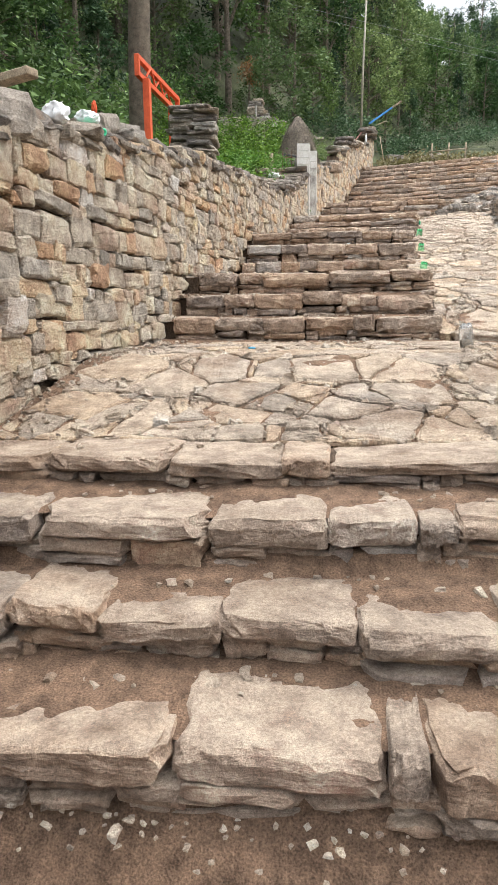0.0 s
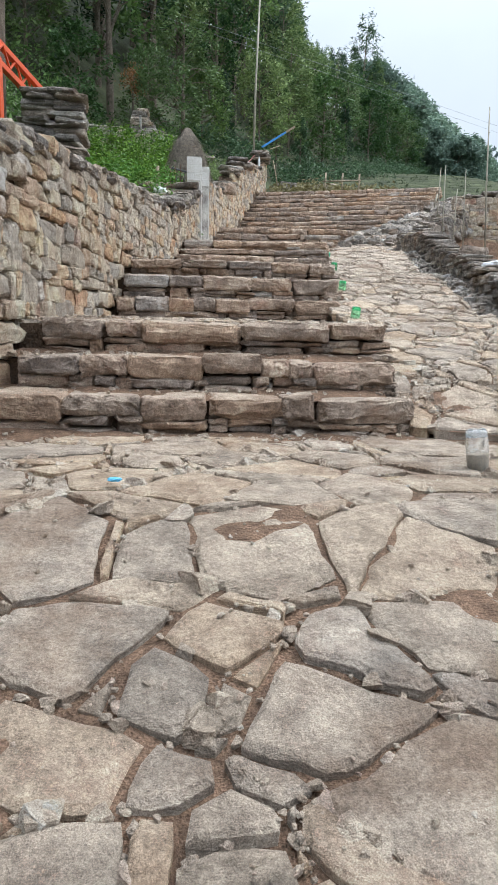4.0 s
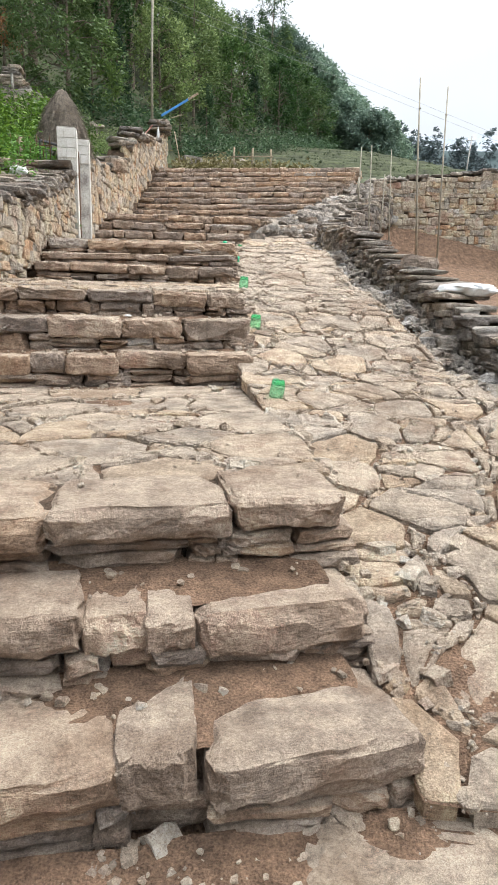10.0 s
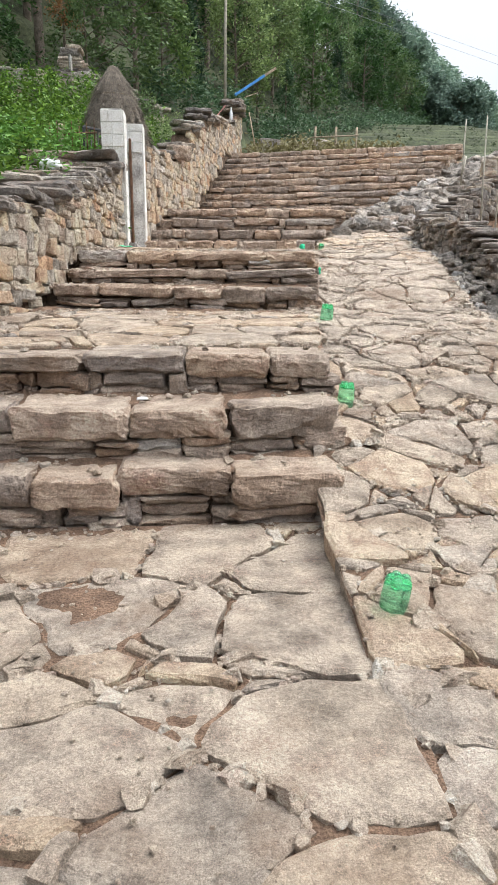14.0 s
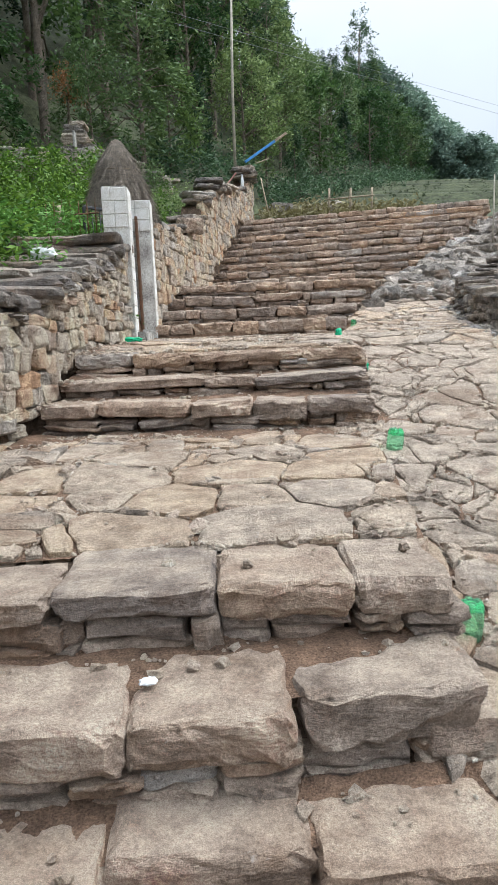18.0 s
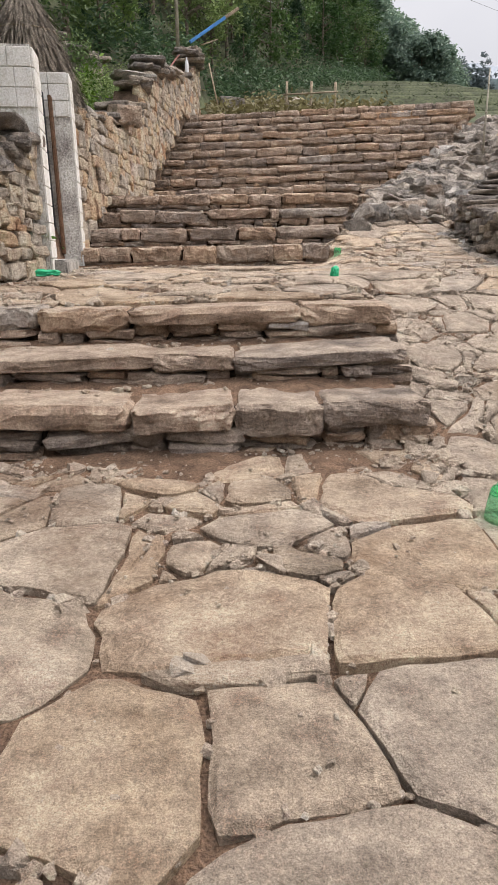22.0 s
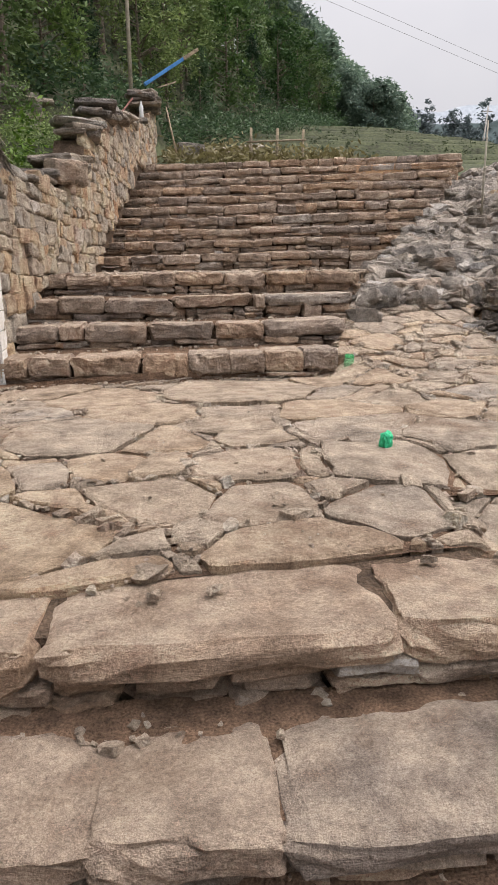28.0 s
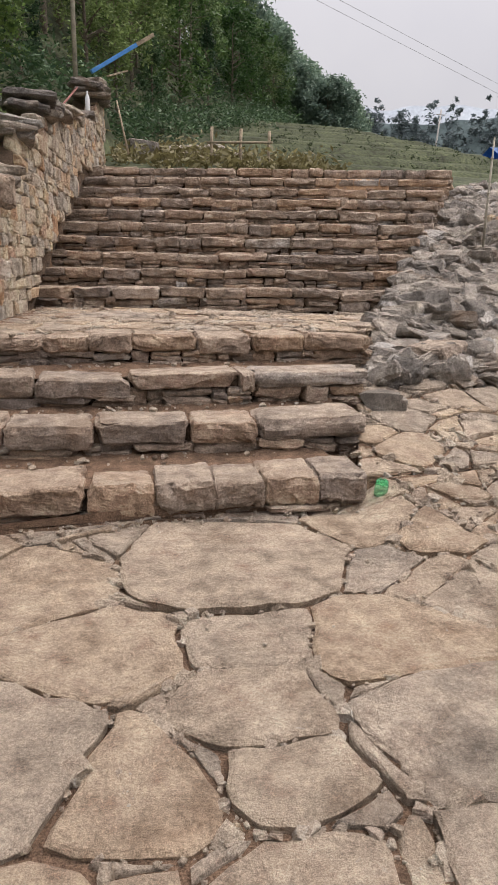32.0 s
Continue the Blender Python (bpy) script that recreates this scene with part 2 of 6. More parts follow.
def leaf_material(name, dark, light, spread=0.42):
    """Foliage: hue by leaf clump and by plant, slightly translucent."""
    m, n, l, b = base_material(name, 0.6)
    geo = n.new("ShaderNodeNewGeometry")
    r = ramp_node(n, [(0.0, dark), (0.75, light), (1.0, tuple(c * 1.5 for c in light))])
    l.new(geo.outputs["Random Per Island"], r.inputs[0])
    info = n.new("ShaderNodeObjectInfo")
    rng = n.new("ShaderNodeMapRange")
    rng.inputs[3].default_value, rng.inputs[4].default_value = 1 - spread, 1 + spread
    l.new(info.outputs["Random"], rng.inputs[0])
    hsv = n.new("ShaderNodeHueSaturation")
    l.new(rng.outputs[0], hsv.inputs["Value"])
    turn = n.new("ShaderNodeMapRange")
    turn.inputs[1].default_value, turn.inputs[2].default_value, turn.inputs[3].default_value, turn.inputs[4].default_value = 0.0, 1.0, 0.525, 0.475
    l.new(info.outputs["Random"], turn.inputs[0])
    l.new(turn.outputs[0], hsv.inputs["Hue"])
    l.new(r.outputs[0], hsv.inputs["Color"])
    l.new(hsv.outputs[0], b.inputs["Base Color"])
    tr = n.new("ShaderNodeBsdfTranslucent")
    l.new(hsv.outputs[0], tr.inputs[0])
    mx = n.new("ShaderNodeMixShader")
    mx.inputs[0].default_value = 0.25
    l.new(b.outputs[0], mx.inputs[1])
    l.new(tr.outputs[0], mx.inputs[2])
    l.new(mx.outputs[0], n["Material Output"].inputs[0])
    return m


WALL_HUES = [(0.0, (0.42, 0.37, 0.315)), (0.3, (0.55, 0.465, 0.37)), (0.65, (0.62, 0.51, 0.38)), (0.88, (0.62, 0.45, 0.295)), (0.94, (0.55, 0.34, 0.20)), (1.0, (0.68, 0.64, 0.59))]
GREY_HUES = [(0.0, (0.19, 0.17, 0.155)), (0.5, (0.29, 0.25, 0.215)), (0.85, (0.39, 0.325, 0.255)), (1.0, (0.46, 0.43, 0.39))]
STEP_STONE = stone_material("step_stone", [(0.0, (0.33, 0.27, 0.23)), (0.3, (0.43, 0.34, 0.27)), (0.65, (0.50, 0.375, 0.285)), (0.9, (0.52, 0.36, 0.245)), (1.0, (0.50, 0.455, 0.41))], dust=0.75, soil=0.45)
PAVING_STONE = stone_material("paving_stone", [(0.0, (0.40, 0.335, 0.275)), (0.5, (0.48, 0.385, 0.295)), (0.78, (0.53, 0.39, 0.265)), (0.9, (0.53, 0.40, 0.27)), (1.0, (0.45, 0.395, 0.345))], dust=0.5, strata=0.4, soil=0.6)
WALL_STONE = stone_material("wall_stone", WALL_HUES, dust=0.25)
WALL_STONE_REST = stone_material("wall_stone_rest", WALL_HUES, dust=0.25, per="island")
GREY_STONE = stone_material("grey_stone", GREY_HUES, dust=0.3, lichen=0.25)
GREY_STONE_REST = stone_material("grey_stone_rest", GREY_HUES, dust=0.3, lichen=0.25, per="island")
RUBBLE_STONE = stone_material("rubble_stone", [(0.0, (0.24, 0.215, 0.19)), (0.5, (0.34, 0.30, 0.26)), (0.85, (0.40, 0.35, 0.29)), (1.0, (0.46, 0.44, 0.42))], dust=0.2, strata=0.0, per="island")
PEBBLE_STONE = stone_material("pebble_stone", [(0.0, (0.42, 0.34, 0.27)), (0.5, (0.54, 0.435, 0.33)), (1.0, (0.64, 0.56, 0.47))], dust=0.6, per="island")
SOIL = plain_material("soil", (0.25, 0.158, 0.104), 0.98, 0.55, 11, 1.0)
MORTAR_SOIL = plain_material("joint_soil", (0.12, 0.082, 0.056), 0.98, 0.5, 6, 0.9)
GRASS_GROUND = plain_material("grassy_ground", (0.052, 0.06, 0.03), 0.95, 0.6, 0.8, 0.8)
BARK = plain_material("bark", (0.16, 0.13, 0.10), 0.9, 0.5, 8, 0.9)
LEAF_MID = leaf_material("leaf_mid", (0.03, 0.068, 0.022), (0.095, 0.165, 0.05), 0.5)
LEAF_DARK = leaf_material("leaf_dark", (0.02, 0.048, 0.025), (0.058, 0.105, 0.05), 0.5)
LEAF_PALE = leaf_material("leaf_pale", (0.06, 0.105, 0.035), (0.155, 0.22, 0.085), 0.5)
# paler, greyer green: the haze over the field edge painted into the leaf
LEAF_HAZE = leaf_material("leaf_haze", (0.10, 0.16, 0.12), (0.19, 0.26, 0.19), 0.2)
LEAF_BRIGHT = leaf_material("leaf_bright", (0.035, 0.085, 0.012), (0.17, 0.27, 0.04))
# distance haze is put into this blue-grey leaf colour
LEAF_FAR_HAZED = leaf_material("leaf_far_hazed", (0.12, 0.16, 0.16), (0.16, 0.20, 0.20), 0.1)


# ---- mesh helpers ----
def link_mesh(name, verts, faces, material, parent=None, label="", smooth=False):
    me = bpy.data.meshes.new(name)
    me.from_pydata([tuple(v) for v in verts], [], [tuple(f) for f in faces])
    if smooth:
        me.polygons.foreach_set("use_smooth", [True] * len(me.polygons))
    me.materials.append(material)
    ob = new(name, me)
    if parent:
        ob.parent = parent
    return tagged(ob, label)


def part(name, bm, material, parent, label="", smooth=False):
    me = bpy.data.meshes.new(name)
    bm.to_mesh(me)
    bm.free()
    if smooth:
        me.polygons.foreach_set("use_smooth", [True] * len(me.polygons))
    me.materials.append(material)
    ob = new(name, me)
    if parent:
        ob.parent = parent
    return tagged(ob, label)


def shared(name, me, m, parent):
    ob = new(name, me)
    ob.matrix_basis = m
    ob.parent = parent
    return ob


def box_surface(nx, ny, nz):
    """The surface grid of a box from -1 to 1."""
    index, verts, faces = {}, [], []

    def at(i, j, k):
        key = (i, j, k)
        if key not in index:
            index[key] = len(verts)
            verts.append((2 * i / nx - 1, 2 * j / ny - 1, 2 * k / nz - 1))
        return index[key]

    for i in range(nx):
        for j in range(ny):
            faces.append((at(i, j, 0), at(i, j + 1, 0), at(i + 1, j + 1, 0), at(i + 1, j, 0)))
            faces.append((at(i, j, nz), at(i + 1, j, nz), at(i + 1, j + 1, nz), at(i, j + 1, nz)))
    for i in range(nx):
        for k in range(nz):
            faces.append((at(i, 0, k), at(i + 1, 0, k), at(i + 1, 0, k + 1), at(i, 0, k + 1)))
            faces.append((at(i, ny, k), at(i, ny, k + 1), at(i + 1, ny, k + 1), at(i + 1, ny, k)))
    for j in range(ny):
        for k in range(nz):
            faces.append((at(0, j, k), at(0, j, k + 1), at(0, j + 1, k + 1), at(0, j + 1, k)))
            faces.append((at(nx, j, k), at(nx, j + 1, k), at(nx, j + 1, k + 1), at(nx, j, k + 1)))
    return np.array(verts), faces


def rock_shape(rng, n, block=(1.0, 0.7, 0.3), edge=0.04, rough=0.03, chips=0.03, freq=3.0, skew=0.06):
    """A stone of unit size: a block of the given proportions with broken edges and rugged faces."""
    v, faces = box_surface(*n)
    v = np.sign(v) * (1 - (1 - np.abs(v)) ** 1.35)
    half = np.array(block) / 2
    lean = rng.normal(0, skew, 6)
    x, y, z = v.T
    p = np.stack([x * (1 + lean[0] * y + lean[3] * z), y * (1 + lean[1] * x + lean[4] * z), z * (1 + lean[2] * x + lean[5] * y)], 1) * half
    core = np.clip(p, -(half - edge), half - edge)
    d = p - core
    length = np.linalg.norm(d, axis=1)
    corner = (np.abs(d) > 1e-6).sum(1) > 1
    p = np.where(length[:, None] > 1e-9, core + d / np.maximum(length, 1e-9)[:, None] * edge, p)
    off = rng.uniform(-50, 50, 3)
    out = []
    for q, worn, top in zip(p, corner, v[:, 2] > 0.95):
        w = Vector(q * freq + off)
        m = noise.noise_vector(w) * rough + noise.noise_vector(w * 2.6) * rough * 0.6 + noise.noise_vector(w * 6.5) * rough * 0.3
        if worn:
            m = m - Vector(q) * (chips * (0.3 + 1.4 * abs(noise.noise(w * 1.9))))
        k = 0.45 if top and not worn else 1.0
        out.append(((q[0] + m.x) / block[0], (q[1] + m.y) / block[1], (q[2] + m.z * k) / block[2]))
    return out, faces


def rock_library(name, count, n, material, seed, smooth=False, **kw):
    rng = np.random.default_rng(seed)
    lib = []
    for _ in range(count):
        v, f = rock_shape(rng, n, **kw)
        me = bpy.data.meshes.new(name)
        me.from_pydata(v, [], f)
        if smooth:
            me.polygons.foreach_set("use_smooth", [True] * len(me.polygons))
        me.materials.append(material)
        lib.append(me)
    return lib


SLABS = rock_library("step_slab", 30, (14, 8, 6), STEP_STONE, 11, block=(1.0, 0.72, 0.27), edge=0.03, rough=0.03, chips=0.08, freq=4.6, skew=0.07)
FILLERS = rock_library("filler_stone", 24, (6, 3, 3), STEP_STONE, 12, block=(1.0, 0.8, 0.36), edge=0.04, rough=0.075, chips=0.12, freq=2.6, skew=0.14)
WALL_ROCKS = rock_library("wall_stone", 28, (5, 3, 4), WALL_STONE, 13, block=(1.0, 0.8, 0.5), edge=0.06, rough=0.055, chips=0.1, freq=2.4, skew=0.1)
GREY_ROCKS = rock_library("slate", 20, (6, 5, 3), GREY_STONE, 14, block=(1.0, 0.8, 0.26), edge=0.02, rough=0.035, chips=0.1, freq=2.6, skew=0.1)

GREY_BLOCKS = rock_library("wall_stone", 20, (5, 3, 4), GREY_STONE, 18, block=(1.0, 0.8, 0.5), edge=0.06, rough=0.055, chips=0.1, freq=2.4, skew=0.1)


def put_stone(name, lib, rng, parent, place, size, turn=0.0, tilt=2.0):
    m = Matrix.Translation(place) @ Euler((radians(rng.normal(0, tilt)), radians(rng.normal(0, tilt)), turn + math.pi * int(rng.integers(0, 2)))).to_matrix().to_4x4() @ Matrix.Diagonal((*size, 1))
    return shared(name, lib[int(rng.integers(0, len(lib)))], m, parent)


def joined(name, lib, places, material, parent, label=""):
    """Many stones in one mesh: places are (shape, matrix)."""
    verts, faces, count = [], [], 0
    for n, m in places:
        me = lib[n]
        co = np.empty(len(me.vertices) * 3)
        me.vertices.foreach_get("co", co)
        a = np.array(m)
        verts.append(co.reshape(-1, 3) @ a[:3, :3].T + a[:3, 3])
        faces += [tuple(i + count for i in p.vertices) for p in me.polygons]
        count += len(me.vertices)
    ob = link_mesh(name, np.concatenate(verts).tolist(), faces, material, parent, label)
    return tagged(ob, kind="stuff")


CHIPS = rock_library("chip", 8, (2, 2, 1), PEBBLE_STONE, 15, block=(1, 0.9, 0.7), edge=0.12, rough=0.16, chips=0.2, skew=0.25)


def scatter(name, label, spots, rng, parent=None, lib=None, material=None):
    """Loose chips: (x, y, z, size)."""
    places = []
    for x, y, z, size in spots:
        s = size * rng.uniform(0.7, 1.3, 3)
        m = Matrix.Translation((x, y, z)) @ Euler(rng.uniform(-0.5, 0.5, 3) + np.array([0, 0, rng.uniform(0, 6)])).to_matrix().to_4x4() @ Matrix.Diagonal((s[0] * 1.3, s[1], s[2] * 0.7, 1))
        places.append((int(rng.integers(0, len(lib or CHIPS))), m))
    if places:
        return joined(name, lib or CHIPS, places, material or PEBBLE_STONE, parent, label)


# ---- the plan ----
def lerp_table(table):
    xs, ys = [a for a, _ in table], [b for _, b in table]
    return lambda v: float(np.interp(v, xs, ys))


left_x = lerp_table([(-22, -2.85), (-14.5, -2.6), (-11.2, -2.2), (-8.1, -1.93), (-4.7, -1.45), (0.1, -0.9), (3.5, -0.25), (11, 1.45), (14, 2.1)])
right_x = lerp_table([(-22, 3.2), (-13, 3.0), (-11.82, 0.4), (-8.1, 0.62), (-7.4, 0.68), (-4.7, 1.1), (-3.6, 1.26), (0, 1.9), (1.71, 2.78), (4.4, 4.25), (8.3, 7.25)])
rubble_x = lerp_table([(1.3, 2.62), (2.0, 2.98), (3.6, 4.0), (7.2, 6.75), (7.9, 7.6), (9.6, 9.2)])
right_wall_x = lerp_table([(-22, 1.2), (-9, 2.4), (-6.5, 2.72), (-1.5, 3.42), (0.8, 3.82), (4.0, 6.3), (9, 10)])
ramp_z = lerp_table([(-22, -3.75), (-17.5, -3.55), (-16.5, -3.3), (-15.2, -2.85), (-13.4, -2.5), (-12.3, -2.46), (-11.8, -2.37), (-11.5, -2.24), (-11.1, -2.08), (-10.3, -1.92), (-9.5, -1.75), (-8.9, -1.66), (-8.4, -1.62), (-7.9, -1.47), (-7.4, -1.34), (-6.8, -1.16), (-6.0, -1.0), (-4.9, -0.89), (-4.4, -0.74), (-3.7, -0.55), (-3.0, -0.38), (-2.3, -0.24), (-1.4, -0.2), (-0.4, -0.12), (0.5, 0.07), (1.0, 0.2), (2.0, 0.46), (4.5, 1.2), (8.3, 2.75), (10, 3.05), (16, 4.5), (40, 10.8), (60, 14.6), (80, 17.5), (120, 22)])
wall_top_z = lerp_table([(-22, -2.3), (-17, -1.5), (-14.4, -1.1), (-12.3, -0.75), (-9.8, -0.42), (-6.3, -0.1), (-4.2, 0.05), (-3.4, 0.25), (-2.6, 0.5), (-1.8, 0.75), (-1.0, 1.0), (-0.1, 1.08)])
upper_top_z = lerp_table([(0.3, 1.42), (2.9, 1.72), (3.4, 2.0), (4.2, 2.1), (4.4, 2.55), (5.3, 2.65), (5.5, 3.05), (6.8, 3.25), (7.0, 3.42), (8.6, 3.55), (8.8, 3.68), (9.7, 3.74), (9.8, 3.9), (10.15, 3.95), (10.25, 4.35), (11.2, 4.4)])

JOINTS = {
    "A1": [-1.98, -1.22, -0.57, -0.45, -0.09],
    "A2": [-2.27, -1.92, -1.57, -1.13, -0.64, -0.15, 0.2],
    "A3": [-2.63, -1.97, -1.23, -0.74, -0.38, -0.22, 0.18, 0.57],
    "A4": [-2.84, -2.08, -1.49, -0.95, -0.73, 0.13, 0.66],
    "B1": [-2.18, -1.77, -1.32, -0.9, -0.45, -0.23, 0.36],
    "B2": [-2.13, -1.73, -1.43, -0.94, -0.55, -0.36, -0.21, 0.35],
    "B3": [-2.05, -1.63, -1.36, -0.67, -0.05, 0.38],
    "C1": [-1.9, -1.7, -1.32, -1.04, -0.8, -0.42, 0.1, 0.61],
    "C2": [-1.86, -1.35, -0.94, -0.37, 0.09, 0.68],
    "C3": [-1.8, -1.21, -0.65, -0.11, 0.34, 0.68],
    "D1": [-1.4, -0.97, -0.27, 0.2, 0.6, 1.08],
    "D2": [-1.34, -0.17, 0.26, 1.13],
    "D3": [-1.3, -0.79, -0.28, 0.7, 1.21],
    "E1": [-0.34, 0.25, 0.63, 0.97, 1.26, 1.59, 1.89],
    "E2": [-0.44, -0.22, 0.34, 0.96, 1.41, 2.19],
    "E3": [-0.46, -0.02, 0.63, 1.44, 1.55, 2.44],
    "E4": [-0.39, 0.06, 0.4, 0.73, 1.25, 1.7, 2.14, 2.71],
}

# lip depth and height of each step, and the ground before the first
FLIGHTS = [
    ("A", [(-16.5, -3.37), (-16.07, -3.17), (-15.65, -2.94), (-15.24, -2.79)], -3.6),
    ("B", [(-11.8, -2.23), (-11.41, -2.01), (-11.08, -1.78)], -2.46),
    ("C", [(-8.2, -1.51), (-7.92, -1.25), (-7.55, -1.03)], -1.76),
    ("D", [(-4.74, -0.69), (-4.3, -0.54), (-3.86, -0.33)], -0.91),
    ("E", [(0.0, 0.0), (0.6, 0.22), (1.15, 0.45), (1.71, 0.68)], -0.2),
    ("F", [(4.4 + 0.433 * i, 0.99 + 0.22 * i) for i in range(10)], 0.75),
]
# the height of each landing along the walk, from the lip below it to the foot of the next flight
LANDINGS = [
    [(-15.24, -2.79), (-14.7, -2.76), (-13.4, -2.45), (-11.8, -2.44)],
    [(-11.08, -1.78), (-10.4, -1.78), (-9.9, -1.75), (-8.2, -1.74)],
    [(-7.55, -1.03), (-6.0, -0.93), (-4.74, -0.9)],
    [(-3.86, -0.33), (-3.45, -0.31), (-2.7, -0.25), (0.0, -0.2)],
    [(1.71, 0.68), (4.4, 0.75)],
]
LANDING_Z = [lerp_table(rows) for rows in LANDINGS]


def path_z(y):
    """The walking surface between the walls."""
    for rows, height_at in zip(LANDINGS, LANDING_Z):
        if rows[0][0] <= y <= rows[-1][0]:
            return height_at(y)
    for _, lips, foot in FLIGHTS:
        if lips[0][0] <= y <= lips[-1][0]:
            return max(z for yy, z in lips if yy <= y)
    return -3.6 - 0.05 * (-16.5 - y) if y < -16.5 else 2.97


def hill(x, y):
    """The slope beside and behind the steps."""
    edge = -5.0 + 0.52 * (y - 5) if y > 5 else -5.0 + 0.05 * (y - 5)
    d = max(0.0, edge - x)
    return 0.62 * d - 0.0012 * d * d if d < 200 else 76


def ground_z(x, y):
    lx, rx = left_x(y), right_wall_x(y)
    along = wall_top_z(y) - 0.2 if y < 0 else upper_top_z(y) - 0.5
    if y > 11.2:
        along = 4.3 + 0.2 * (min(y, 60) - 11.2)
    base = ramp_z(y) - 0.12
    # under the top flight the ground turns with its steps
    across = y
    if 3.0 < y < 14 and x < 8:
        across = y + 0.33 * min(0.0, x - (left_x(y) + right_x(y)) / 2)
    if x < lx - 0.25:
        return max(along, base) + hill(x, y) + 0.06 * (lx - x if lx - x < 20 else 20)
    if across > 9.2:
        z = base + 0.05
        if y > 14:
            # grassy terraces
            k = z / 0.75
            f = k - math.floor(k)
            z = 0.75 * (math.floor(k) + (0.06 * f if f < 0.75 else 0.045 + (f - 0.75) * 3.82))
        return z + hill(x, y) - (0.22 * (x - 20) if x > 20 else 0)
    if x < rx + 0.2:
        return min(base, path_z(y) - 0.16, path_z(across) - 0.16, ramp_z(across) - 0.12)
    if y < 3.9 and rx + 0.55 < x:
        base -= 0.75 * min(1.0, (x - rx - 0.55) * 3) * min(1.0, max(0.0, (y + 14) / 3)) * (1.0 if y < 3 else 3.9 - y)
    if x > rx + 4:
        return base - 0.25 * min(x - rx - 4, 60) ** 0.8
    return base


# ---- large structure: ground ----
def build_ground():
    def axis(points):
        out = []
        for a, b, n in points:
            out += [a + (b - a) * i / n for i in range(n)]
        return out + [points[-1][1]]

    xs = axis([(-400, -60, 20), (-60, -12, 24), (-12, 12, 96), (12, 60, 30), (60, 400, 20)])
    ys = axis([(-400, -40, 14), (-40, -20, 20), (-20, 14, 170), (14, 60, 150), (60, 500, 40)])
    verts = []
    for y in ys:
        for x in xs:
            z = ground_z(x, y) + 0.05 * noise.noise(Vector((x * 0.9, y * 0.9, 0)))
            verts.append((x, y, z))
    w = len(xs)
    faces = [(j * w + i, j * w + i + 1, (j + 1) * w + i + 1, (j + 1) * w + i) for j in range(len(ys) - 1) for i in range(w - 1)]
    ob = link_mesh("ground", verts, faces, SOIL, smooth=True)
    ob.data.materials.append(GRASS_GROUND)
    index = []
    for j in range(len(ys) - 1):
        for i in range(w - 1):
            x, y = xs[i], ys[j]
            index.append(1 if x < left_x(y) - 0.6 or y > 9.5 or x > right_wall_x(y) + 6 else 0)
    ob.data.polygons.foreach_set("material_index", index)
    tagged(ob, "brown soil between the stones with grassy hillside beyond", "ground", kind="structure")


build_ground()


# ---- steps ----
SKEW = {"D": -0.13, "E": -0.1, "F": -0.33}
SOIL_DEPTH = {"A": 0.02, "B": 0.012, "C": 0.007, "D": 0.01, "E": 0.002}


